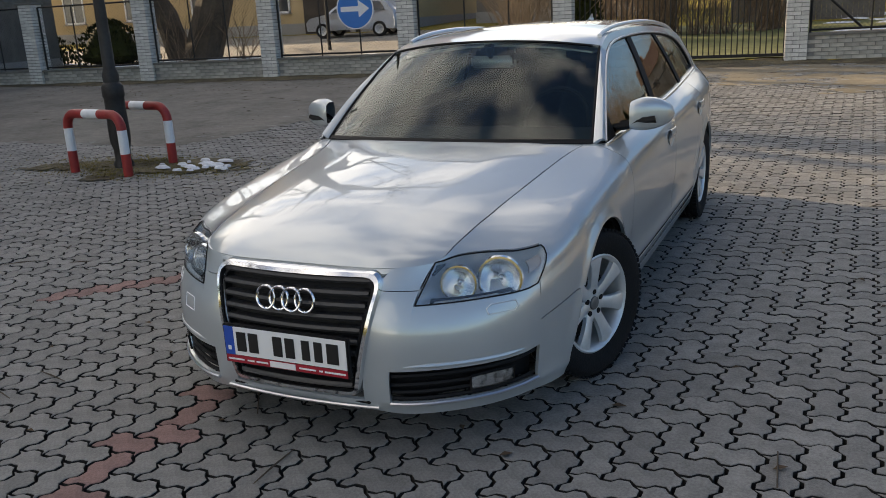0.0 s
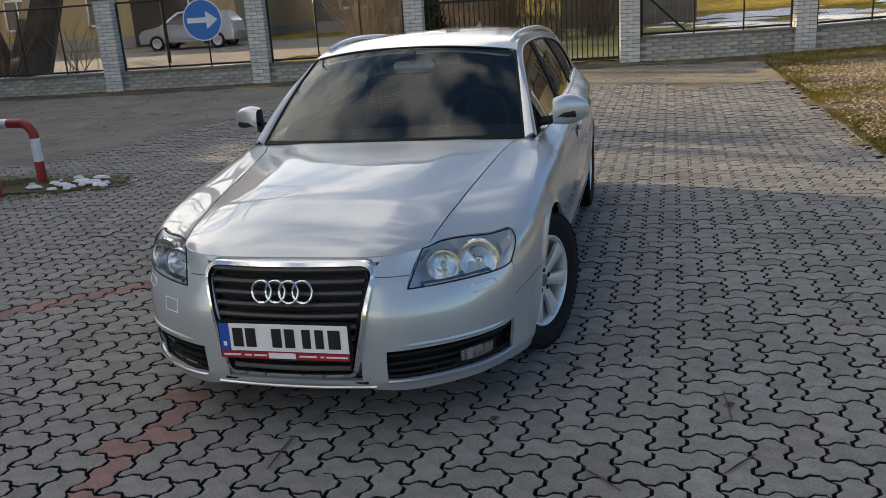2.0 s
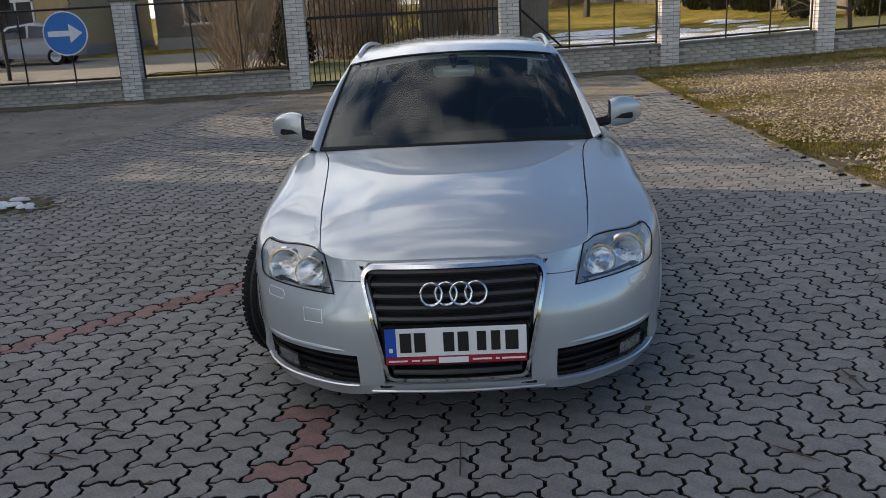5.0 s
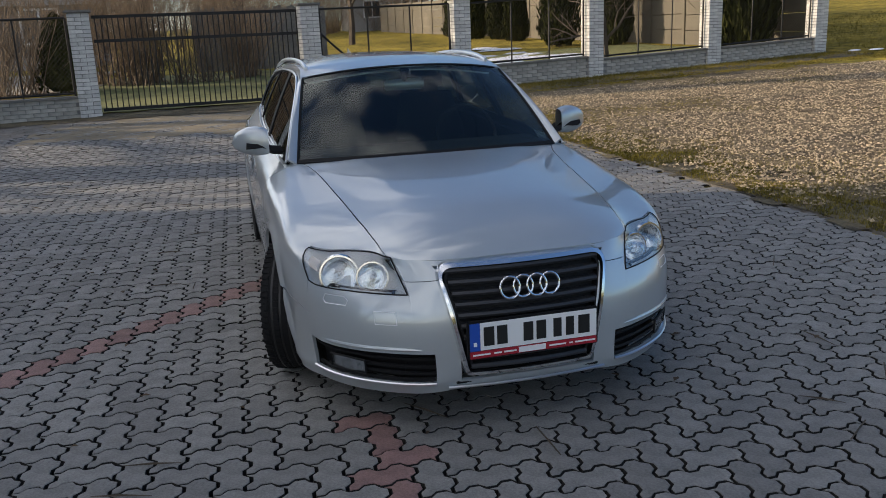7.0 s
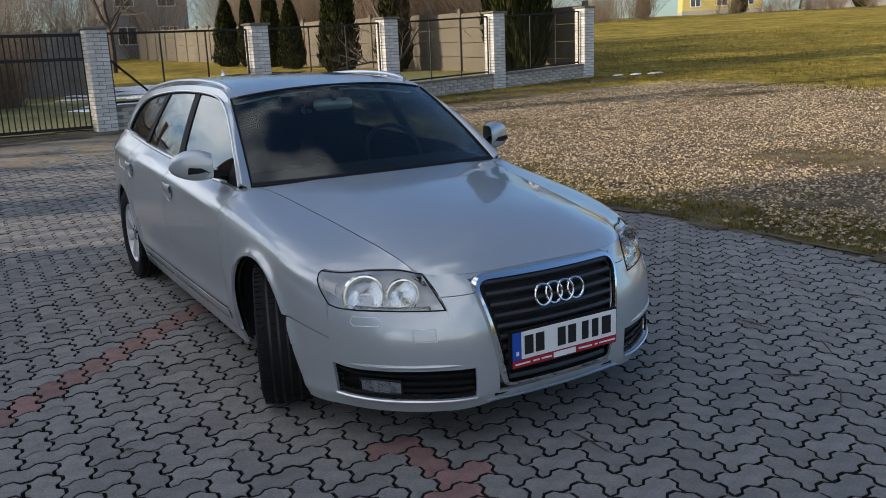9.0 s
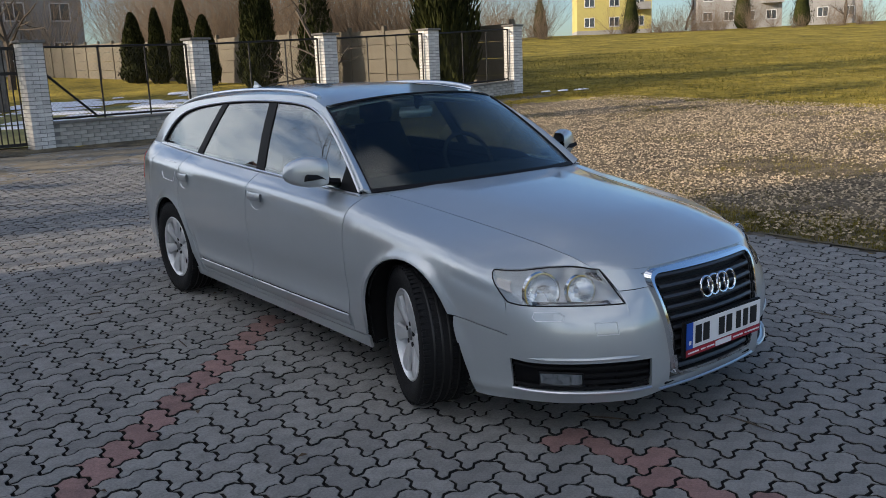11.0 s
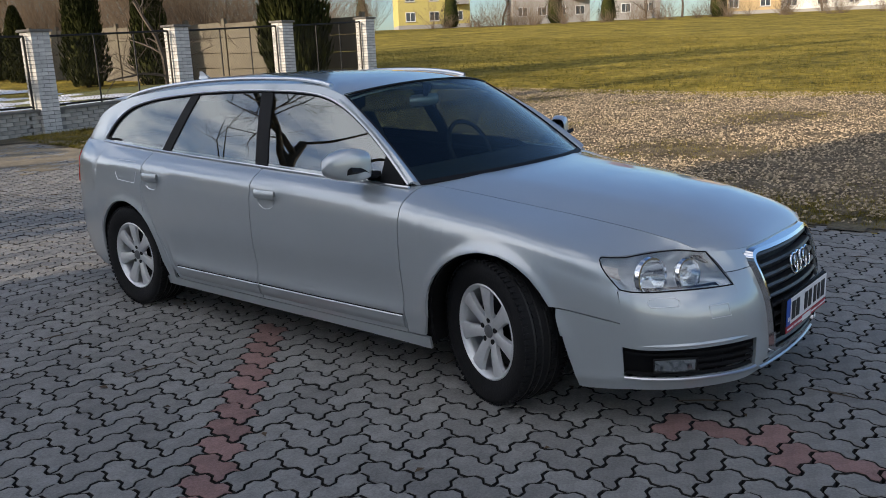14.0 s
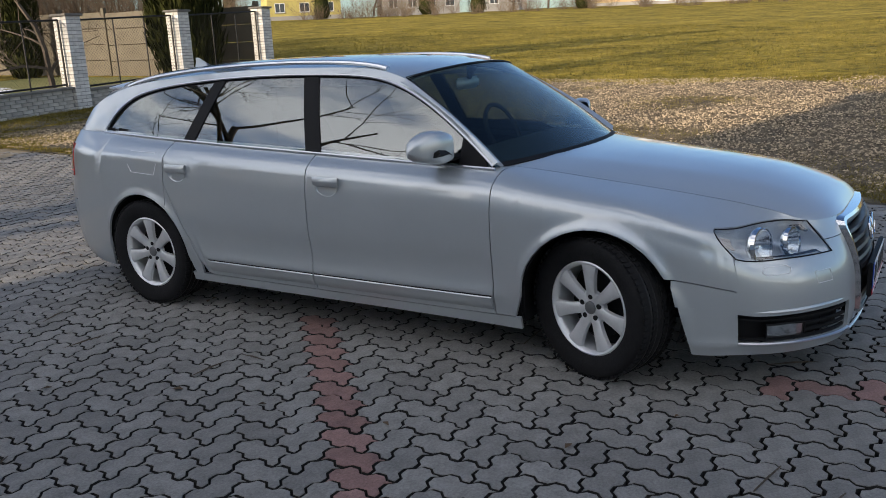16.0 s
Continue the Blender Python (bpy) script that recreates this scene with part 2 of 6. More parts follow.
def lathe(bm, prof, seg=32, axis="x", a0=0.0, a1=2 * math.pi):
    """Turns a profile of (radius, along) round an axis through the origin."""
    full = abs(a1 - a0 - 2 * math.pi) < 1e-6
    rings = []
    for k in range(seg if full else seg + 1):
        a = a0 + (a1 - a0) * k / seg
        c, s = math.cos(a), math.sin(a)
        rings.append([bm.verts.new((h, r * c, r * s) if axis == "x" else (r * c, r * s, h) if axis == "z" else (r * c, h, r * s)) for r, h in prof])
    n = len(rings)
    for k in range(n if full else n - 1):
        a, b = rings[k], rings[(k + 1) % n]
        for i in range(len(prof) - 1):
            bm.faces.new((a[i], a[i + 1], b[i + 1], b[i]))
    return bm


def sheet(bm, rows, mirror=False, close=False):
    """A grid of quads through rows of points."""
    vs = [[bm.verts.new(p) for p in row] for row in rows]
    for a, b in zip(vs, vs[1:]):
        for k in range(len(a) - 1):
            if len({a[k], a[k + 1], b[k + 1], b[k]}) == 4:
                bm.faces.new((a[k], a[k + 1], b[k + 1], b[k]))
    return vs


def slab(rows, thick, inward):
    """A sheet with thickness: inward gives the offset direction of each point, or one vector."""
    bm = bmesh.new()
    front = sheet(bm, rows)
    n, m = len(rows), len(rows[0])
    P = [[Vector(p) for p in r] for r in rows]
    back = []
    for i in range(n):
        row = []
        for j in range(m):
            du = P[min(i + 1, n - 1)][j] - P[max(i - 1, 0)][j]
            dv = P[i][min(j + 1, m - 1)] - P[i][max(j - 1, 0)]
            nn = du.cross(dv)
            nn = nn.normalized() if nn.length > 1e-9 else Vector((0, 0, 1))
            if nn.dot(Vector(inward)) < 0:
                nn = -nn
            row.append(bm.verts.new(P[i][j] + nn * thick))
        back.append(row)
    for a, b in zip(back, back[1:]):
        for k in range(m - 1):
            bm.faces.new((a[k], b[k], b[k + 1], a[k + 1]))
    rim = [(front[0][k], back[0][k]) for k in range(m)] + [(front[i][m - 1], back[i][m - 1]) for i in range(1, n)]
    rim += [(front[n - 1][k], back[n - 1][k]) for k in range(m - 2, -1, -1)] + [(front[i][0], back[i][0]) for i in range(n - 2, -1, -1)]
    for (a, b), (c, d) in zip(rim, rim[1:]):
        if len({a, b, c, d}) == 4:
            try:
                bm.faces.new((a, b, d, c))
            except ValueError:
                pass
    return bm


def catmull(pts, t):
    """A point at parameter t (0..len-1) on a smooth curve through points."""
    n = len(pts)
    i = min(max(int(t), 0), n - 2)
    f = t - i
    p0, p1, p2, p3 = (np.asarray(pts[k], float) for k in (max(i - 1, 0), i, i + 1, min(i + 2, n - 1)))
    return 0.5 * (2 * p1 + (p2 - p0) * f + (2 * p0 - 5 * p1 + 4 * p2 - p3) * f * f + (3 * p1 - p0 - 3 * p2 + p3) * f ** 3)


def interp(table, x):
    """Smooth value at x from rows of (x, value)."""
    xs = [r[0] for r in table]
    return float(np.interp(x, xs, [r[1] for r in table]))


def spline(table, x):
    xs = [r[0] for r in table]
    x = min(max(x, xs[0]), xs[-1])
    i = max(0, min(len(xs) - 2, int(np.searchsorted(xs, x, "right")) - 1))
    f = (x - xs[i]) / (xs[i + 1] - xs[i])
    def slope(k):
        a, b = max(k - 1, 0), min(k + 1, len(xs) - 1)
        return (table[b][1] - table[a][1]) / (xs[b] - xs[a])
    h = xs[i + 1] - xs[i]
    y0, y1, m0, m1 = table[i][1], table[i + 1][1], slope(i) * h, slope(i + 1) * h
    return (2 * f ** 3 - 3 * f * f + 1) * y0 + (f ** 3 - 2 * f * f + f) * m0 + (3 * f * f - 2 * f ** 3) * y1 + (f ** 3 - f * f) * m1


# ---- the car: surfaces ----
# rows run from the nose's middle round the side to the tail's middle, each from the lower edge to the bonnet's or window's edge
NET = [
    [(0, -0.965, 0.185), (0, -0.985, 0.26), (0, -0.98, 0.45), (0, -0.955, 0.57), (0, -0.925, 0.645), (0, -0.895, 0.690)],
    [(0.25, -0.955, 0.180), (0.25, -0.975, 0.26), (0.26, -0.97, 0.45), (0.28, -0.94, 0.57), (0.31, -0.905, 0.64), (0.345, -0.868, 0.690)],
    [(0.44, -0.915, 0.165), (0.44, -0.935, 0.26), (0.45, -0.93, 0.45), (0.456, -0.888, 0.562), (0.475, -0.835, 0.635), (0.50, -0.785, 0.697)],
    [(0.64, -0.785, 0.165), (0.655, -0.805, 0.265), (0.665, -0.80, 0.45), (0.66, -0.755, 0.565), (0.625, -0.69, 0.655), (0.535, -0.66, 0.735)],
    [(0.765, -0.62, 0.165), (0.785, -0.635, 0.27), (0.80, -0.625, 0.45), (0.795, -0.595, 0.570), (0.765, -0.54, 0.67), (0.555, -0.50, 0.768)],
    [(0.845, -0.42, 0.165), (0.868, -0.42, 0.29), (0.88, -0.42, 0.50), (0.870, -0.42, 0.62), (0.825, -0.42, 0.705), (0.57, -0.40, 0.785)],
    [(0.86, -0.2, 0.165), (0.885, -0.2, 0.29), (0.905, -0.2, 0.52), (0.893, -0.2, 0.68), (0.83, -0.2, 0.765), (0.585, -0.19, 0.815)],
    [(0.86, 0.1, 0.165), (0.885, 0.1, 0.29), (0.910, 0.1, 0.54), (0.898, 0.1, 0.735), (0.825, 0.1, 0.81), (0.615, 0.10, 0.852)],
    [(0.862, 0.35, 0.17), (0.885, 0.35, 0.29), (0.912, 0.35, 0.55), (0.902, 0.35, 0.775), (0.805, 0.35, 0.855), (0.645, 0.34, 0.885)],
    [(0.865, 0.55, 0.175), (0.886, 0.55, 0.29), (0.915, 0.55, 0.56), (0.904, 0.55, 0.80), (0.785, 0.55, 0.895), (0.70, 0.53, 0.907)],
    [(0.868, 1.0, 0.18), (0.89, 1.0, 0.29), (0.920, 1.0, 0.56), (0.908, 1.0, 0.82), (0.802, 1.0, 0.916), (0.775, 1.0, 0.921)],
    [(0.868, 1.6, 0.18), (0.89, 1.6, 0.29), (0.922, 1.6, 0.56), (0.908, 1.6, 0.84), (0.807, 1.6, 0.942), (0.78, 1.6, 0.947)],
    [(0.866, 2.2, 0.18), (0.89, 2.2, 0.29), (0.920, 2.2, 0.56), (0.905, 2.2, 0.86), (0.802, 2.2, 0.967), (0.775, 2.2, 0.972)],
    [(0.864, 2.6, 0.18), (0.885, 2.6, 0.29), (0.915, 2.6, 0.56), (0.900, 2.6, 0.87), (0.787, 2.6, 0.984), (0.76, 2.6, 0.989)],
    [(0.855, 2.95, 0.18), (0.88, 2.95, 0.29), (0.905, 2.95, 0.56), (0.890, 2.95, 0.88), (0.772, 2.95, 0.999), (0.748, 2.95, 1.004)],
    [(0.835, 3.3, 0.19), (0.865, 3.3, 0.29), (0.885, 3.3, 0.56), (0.860, 3.3, 0.885), (0.755, 3.3, 1.012), (0.738, 3.3, 1.018)],
    [(0.76, 3.56, 0.21), (0.80, 3.56, 0.30), (0.825, 3.56, 0.56), (0.80, 3.56, 0.885), (0.722, 3.56, 1.015), (0.708, 3.56, 1.022)],
    [(0.64, 3.73, 0.23), (0.68, 3.74, 0.31), (0.70, 3.74, 0.56), (0.67, 3.71, 0.885), (0.62, 3.67, 1.015), (0.60, 3.66, 1.022)],
    [(0.40, 3.82, 0.23), (0.42, 3.83, 0.31), (0.42, 3.83, 0.56), (0.42, 3.79, 0.885), (0.40, 3.75, 1.015), (0.40, 3.74, 1.022)],
    [(0, 3.85, 0.23), (0, 3.86, 0.31), (0, 3.85, 0.56), (0, 3.82, 0.885), (0, 3.78, 1.015), (0, 3.77, 1.022)],
]
WHEELS = {"front": (0.0, 0.33), "rear": (2.843, 0.33)}
ARCH = 0.350


NETA = np.array(NET, float)


def weights(t, n):
    i = min(max(int(t), 0), n - 2)
    f = t - i
    w = 0.5 * np.array((-f + 2 * f * f - f ** 3, 2 - 5 * f * f + 3 * f ** 3, f + 4 * f * f - 3 * f ** 3, -f * f + f ** 3))
    return (max(i - 1, 0), i, i + 1, min(i + 2, n - 1)), w


def net_point(u, v):
    iu, wu = weights(u, len(NET))
    iv, wv = weights(v, 6)
    ease = 0.7 * min(1.0, max(0.0, (u - 3.9) / 0.5)) * min(1.0, max(0.0, (8.6 - u) / 0.6))
    if ease:
        f = u - iu[1]
        wu = (1 - ease) * wu + ease / 6 * np.array(((1 - f) ** 3, 3 * f ** 3 - 6 * f * f + 4, -3 * f ** 3 + 3 * f * f + 3 * f + 1, f ** 3))
    p = np.einsum("i,ijk,j->k", wu, NETA[np.ix_(iu, iv)], wv)
    x, y, z = p
    if u > 4.0:
        side = min(1.0, max(0.0, (y + 0.35) / 0.3)) * min(1.0, max(0.0, (3.75 - y) / 0.3))
        crease = float(np.interp(y, (-0.15, 0.49, 1.41, 2.5, 3.35), (0.80, 0.852, 0.878, 0.900, 0.905)))
        p[0] += 0.0075 * side * max(0.0, 1 - abs(z - crease) / 0.055)
        doors = min(1.0, max(0.0, (y - 0.40) / 0.12)) * min(1.0, max(0.0, (2.50 - y) / 0.12))
        p[0] += doors * (0.013 * math.exp(-((z - 0.335) / 0.035) ** 2) - 0.006 * math.exp(-((z - 0.46) / 0.07) ** 2))
        for yc, zc in WHEELS.values():
            r = math.hypot(y - yc, z - zc)
            p[0] += 0.014 * math.exp(-((r - ARCH) / 0.028) ** 2) * min(1.0, max(0.0, (z - 0.20) / 0.15))
    # the bumper's rear end runs forward towards its foot, and the lip stands out
    if u < 5.6:
        p[1] -= 0.075 * max(0.0, (0.46 - z) / 0.3) * max(0.0, 1 - abs(y + 0.36) / 0.25)
        lip = 0.014 * math.exp(-((z - 0.212) / 0.026) ** 2) * min(1.0, max(0.0, u - 1.2))
        p[0], p[1] = p[0] + lip * 0.6 * x, p[1] - lip * max(0.2, 1 - x)
    return p


def skin(u, v, side=1, out=0.0):
    """A point of the painted surface; out: metres off it."""
    p = net_point(u, v)
    if out:
        e = 0.02
        du = net_point(min(u + e, len(NET) - 1), v) - net_point(max(u - e, 0), v)
        dv = net_point(u, min(v + e, 5)) - net_point(u, max(v - e, 0))
        n = np.cross(du, dv)
        n /= np.linalg.norm(n) + 1e-12
        if n[0] * 1.0 + n[1] * (p[1] - 1.4) * 0.4 + n[2] * 0.3 < 0:
            n = -n
        p = p + out * n
    return Vector((p[0] * side, p[1], p[2]))


def u_at(y):
    """The row parameter of a place along the side."""
    lo, hi = 4.0, 17.0
    for _ in range(30):
        m = (lo + hi) / 2
        lo, hi = (m, hi) if net_point(m, 2)[1] < y else (lo, m)
    return lo


def u_rear(y):
    """The row parameter of a place along the rear's upper edge."""
    lo, hi = 12.0, 18.0
    for _ in range(30):
        m = (lo + hi) / 2
        lo, hi = (m, hi) if net_point(m, 5)[1] < y else (lo, m)
    return lo


def v_at(u, z):
    lo, hi = 0.0, 5.0
    for _ in range(24):
        m = (lo + hi) / 2
        lo, hi = (m, hi) if skin(u, m)[2] < z else (lo, m)
    return lo


def clip_arch(pts):
    """Keeps the upper run of a column outside the wheel arches."""
    keep = []
    for p in reversed(pts):
        if any((p[1] - y) ** 2 + (p[2] - z) ** 2 < ARCH ** 2 and abs(p[0]) > 0.5 for y, z in WHEELS.values()):
            break
        keep.append(p)
    return keep[::-1]


def column(u, v0, v1, n, side, out=0.0):
    fine = clip_arch([skin(u, v0 + (v1 - v0) * k / 140, side, out) for k in range(141)])
    if len(fine) < 2:
        return None
    for (yc, zc) in WHEELS.values():
        p = fine[0]
        if abs(p[1] - yc) < ARCH and abs(p[0]) > 0.5 and p[2] > zc and len(fine) < 141:
            fine[0] = Vector((p[0], p[1], zc + math.sqrt(ARCH ** 2 - (p[1] - yc) ** 2)))
    return [fine[int(round(k * (len(fine) - 1) / (n - 1)))] for k in range(n)]


def steps_y(y0, y1, step=0.05):
    """Places along the side, closer together at the ends of the wheel arches."""
    ys = list(np.linspace(y0, y1, max(2, int((y1 - y0) / step) + 1)))
    for yc, _ in WHEELS.values():
        ys += [yc + s * ARCH * math.cos(a) for s in (1, -1) for a in (0.02, 0.12, 0.22, 0.34, 0.48, 0.65, 0.85)]
    ys = sorted(y for y in ys if y0 <= y <= y1)
    return [y for k, y in enumerate(ys) if k == 0 or y - ys[k - 1] > 0.002]


def panel(name, us, low, high, side, parent, label="", nv=18, out=0.0, material=None, thick=0.014):
    rows = []
    for u in us:
        c = column(u, low(u), high(u), nv, side, out)
        if c:
            rows.append(c)
    mid = rows[len(rows) // 2][nv // 2]
    return part(name, slab(rows, thick, (-mid[0] if abs(mid[0]) > 0.3 else 0, 1.4 - mid[1] if mid[1] < -0.45 or mid[1] > 3.5 else 0, -0.3)), material or PAINT, parent, label, True)


car = root("estate_car", pose(0, 0, 0), "silver metallic estate car parked on grey paving with its wheels steered", "car")

BELT = [(0.535, 0.897), (1.0, 0.918), (1.6, 0.945), (2.2, 0.970), (2.6, 0.987), (2.95, 1.002), (3.3, 1.015), (3.8, 1.02)]
BELTX = [(0.535, 0.780), (1.0, 0.797), (1.6, 0.802), (2.2, 0.797), (2.6, 0.782), (2.95, 0.766), (3.3, 0.738), (3.5, 0.712), (3.6, 0.66), (3.68, 0.595), (3.8, 0.5)]
DLO = [(0.535, 0.905), (0.7, 1.03), (0.9, 1.16), (1.1, 1.258), (1.3, 1.31), (1.667, 1.330), (2.2, 1.325), (2.7, 1.292), (2.95, 1.255), (3.1, 1.21), (3.22, 1.13), (3.3, 1.03)]
EAVE = [(0.95, 1.25), (1.1, 1.31), (1.3, 1.358), (1.7, 1.375), (2.2, 1.370), (2.7, 1.342), (3.1, 1.300), (3.36, 1.235), (3.52, 1.15), (3.66, 1.03)]
RIDGE = [(0.98, 1.362), (1.4, 1.408), (2.0, 1.425), (2.6, 1.415), (3.1, 1.385), (3.5, 1.335), (3.7, 1.30)]


def glass_at(y, z, side=1, out=0.0):
    zb = spline(BELT, y)
    h = max(0.0, z - zb)
    return Vector((side * (spline(BELTX, y) - 0.40 * h - 0.22 * h * h + out), y, z))


# bumper with its openings
FOG_U, FOG_V = (1.66, 4.22), (0.62, 1.42)
ARCH_U = u_at(-ARCH + 0.002)
for side in (1, -1):
    us = sorted(list(np.linspace(1.14, ARCH_U, 62)) + [1.985, 1.995, 4.155, 4.165, 4.185, 4.20, 4.215])

    def bumper_top(u):
        return 3.62 if u < 1.99 else 3.0 if u < 4.16 else 3.0 - min(1.0, (u - 4.16) / 0.05) * (3.0 - 1.90)
    # the fascia in three bands, so that the intake stays open
    panel("front_bumper", us + [u_at(y) for y in (-0.343, -0.338)], lambda u: FOG_V[1], bumper_top, side, car, nv=16)
    panel("nose_panel", list(np.linspace(1.12, 1.985, 16)), lambda u: 3.66, lambda u: 4.97, side, car, nv=14)
    panel("nose_bridge", list(np.linspace(0.45, 1.118, 10)), lambda u: v_at(u, 0.669), lambda u: 4.97, side, car, nv=6)
    panel("bumper_lip", list(np.linspace(0, ARCH_U, 70)), lambda u: 0.0, lambda u: FOG_V[0], side, car, nv=8)
    panel("bumper_corner", np.linspace(FOG_U[1], ARCH_U, 12), lambda u: FOG_V[0], lambda u: FOG_V[1], side, car, nv=8)
    panel("bumper_post", np.linspace(1.14, FOG_U[0], 10), lambda u: FOG_V[0], lambda u: FOG_V[1], side, car, nv=8)
    part("bumper_crease", tube(bmesh.new(), [skin(u, 1.50, side, -0.004) for u in np.linspace(1.75, 4.05, 40)], [0.010 * min(1.0, 0.15 + 0.85 * min(k, 39 - k) / 9) for k in range(40)], 8), PAINT, car, "", True)
    # intake: dark back, slats, lamp
    intake = part("fog_intake", slab([[skin(u, v, side, -0.055) for v in np.linspace(FOG_V[0] - 0.1, FOG_V[1] + 0.1, 6)] for u in np.linspace(FOG_U[0] - 0.1, FOG_U[1] + 0.05, 20)], 0.01, (0, 1, 0)), BLACK, car, "black plastic air intake")
    for k in range(4):
        v = FOG_V[0] + (k + 0.6) / 4.3 * (FOG_V[1] - FOG_V[0])
        part("slat", tube(bmesh.new(), [skin(u, v, side, -0.022) for u in np.linspace(FOG_U[0] + 0.02, FOG_U[1] - 0.7 if 0 < k < 3 else FOG_U[1] - 0.03, 16)], 0.008, 5), BLACK, intake)
    part("intake_edge", tube(bmesh.new(), [skin(u, FOG_V[0], side, 0.004) for u in np.linspace(FOG_U[0], FOG_U[1], 24)], 0.006, 6), SATIN, intake, "satin lower edge")
    fog = part("fog_lamp", slab([[skin(u, v, side, -0.008) for v in np.linspace(0.86, 1.18, 6)] for u in np.linspace(2.90, 3.66, 10)], 0.02, (0, 1, 0)), CHROME, car, "clear fog lamp", True)
    part("lens", slab([[skin(u, v, side, -0.004) for v in np.linspace(0.84, 1.20, 5)] for u in np.linspace(2.88, 3.68, 10)], 0.003, (0, 1, 0)), LENS, fog)
    part("bezel", tube(bmesh.new(), [skin(2.88 + 0.80 * a, 0.84 + 0.36 * b, side, -0.004) for a, b in ((0, 0), (1, 0), (1, 1), (0, 1), (0, 0))], 0.005, 5), BLACK, fog)

    # headlamp
    def lamp_top(u):
        return interp([(1.95, 5.0), (2.3, 4.80), (3.0, 4.52), (3.8, 4.24), (4.5, 4.10), (4.62, 4.02)], u)
    lamp_us = list(np.linspace(2.02, 4.5, 34))

    def lamp_low(u):
        return 3.03 if u < 4.14 else 3.03 + (lamp_top(4.5) - 0.12 - 3.03) * (u - 4.14) / 0.36

    def lamp_at(u, f, out):
        return skin(u, lamp_low(u) + (lamp_top(u) - 0.03 - lamp_low(u)) * f, side, out)
    lamp = part("headlamp", slab([[lamp_at(u, -0.02 + 1.04 * k / 8, -0.008 - 0.075 * max(0.0, min(1, (u - 2.02) / 0.3, (4.5 - u) / 0.5)) ** 0.6 * (1 - abs(k / 4 - 1) ** 3)) for k in range(9)] for u in lamp_us], 0.01, (0, 1, 0)), LAMPGREY, car, "clear glass headlamp with twin round reflectors", True)
    part("lens", slab([[lamp_at(u, k / 8, 0.001) for k in range(9)] for u in lamp_us], 0.004, (0, 1, 0)), LENS, lamp, "", True)
    rim_pts = [lamp_at(u, 0, 0.0) for u in lamp_us] + [lamp_at(u, 1, 0.0) for u in reversed(lamp_us)]
    part("seal", tube(bmesh.new(), rim_pts + rim_pts[:1], 0.003, 5, False), BLACK, lamp)
    part("lower_trim", slab([[lamp_at(u, f, o) for f, o in ((0.04, -0.012), (0.12, -0.026), (0.15, -0.045))] for u in lamp_us[3:22]], 0.004, (0, 1, 0)), BLACK, lamp, "dark inner trim", True)
    for uu, vv, rr in ((2.66, 3.78, 0.056), (3.36, 3.66, 0.070)):
        c = skin(uu, vv, side, -0.034)
        bowl = bmesh.new()
        lathe(bowl, [(0.012, 0.05), (rr * 0.55, 0.04), (rr * 0.85, 0.012), (rr, -0.012), (rr * 1.08, -0.014), (rr * 1.1, 0.01)], 28, "y")
        bmesh.ops.transform(bowl, matrix=Matrix.Translation(c) @ pose(0, 0, 0, -8, 0, 16 * side), verts=bowl.verts)
        part("reflector", bowl, LAMPBOWL, lamp, "", True)
        bezel = bmesh.new()
        lathe(bezel, [(rr * 1.02, -0.010), (rr * 1.06, -0.020), (rr * 1.16, -0.020), (rr * 1.22, -0.004)], 32, "y")
        bmesh.ops.transform(bezel, matrix=Matrix.Translation(c) @ pose(0, 0, 0, -8, 0, 16 * side), verts=bezel.verts)
        part("bezel", bezel, CHROME, lamp, "chrome ring", True)
        bulb = bmesh.new()
        bmesh.ops.create_uvsphere(bulb, u_segments=12, v_segments=8, radius=0.012, matrix=Matrix.Translation(c + Vector((0, 0.012, 0))))
        part("bulb_cap", bulb, CHROME, lamp, "", True)
    part("indicator", slab([[skin(u, 3.5 + 0.5 * k / 3, side, -0.03) for k in range(4)] for u in np.linspace(3.95, 4.36, 6)], 0.01, (0, 1, 0)), ORANGE, lamp, "pale clear indicator")

    # bonnet-side wing
    door0 = 0.488

    def wing_low(u):
        if u < 4.503:
            return lamp_top(u) + 0.02
        return 1.925 if u < 6.6 else v_at(u, 0.235) if u > 8 else 0.0
    panel("wing_nose", list(np.linspace(2.05, 4.5, 22)) + [4.5029], wing_low, lambda u: 4.985, side, car, nv=16)
    panel("front_wing", [4.503] + [u for u in (u_at(y) for y in steps_y(-0.52, door0 - 0.003)) if u > 4.51], wing_low, lambda u: 4.985, side, car, nv=64)
    panel("wing_front", list(np.linspace(4.185, 4.503, 10)), lambda u: 1.925, lambda u: lamp_low(u) - 0.04, side, car, nv=16)
    # doors, sill, rear quarter
    panel("front_door", [u_at(y) for y in np.linspace(door0 + 0.002, 1.552, 26)], lambda u: v_at(u, 0.232), lambda u: 5.0, side, car, nv=64)

    def rear_door_us():
        return [u_at(y) for y in np.linspace(1.558, 2.62, 26)]

    def rear_low(u):
        y = skin(u, 2)[1]
        return v_at(u, 0.232 if y < 2.36 else 0.232 + (y - 2.36) * 2.0)
    panel("rear_door", rear_door_us(), rear_low, lambda u: 5.0, side, car, nv=64)
    panel("rear_quarter", [u_at(y) for y in steps_y(2.626, 3.55)], lambda u: 0.0, lambda u: 5.0, side, car, nv=64)
    panel("quarter_foot", [u_at(y) for y in steps_y(2.41, 2.622)], lambda u: v_at(u, 0.20), lambda u: v_at(u, 0.222 + (skin(u, 2)[1] - 2.36) * 2.0), side, car, nv=16)
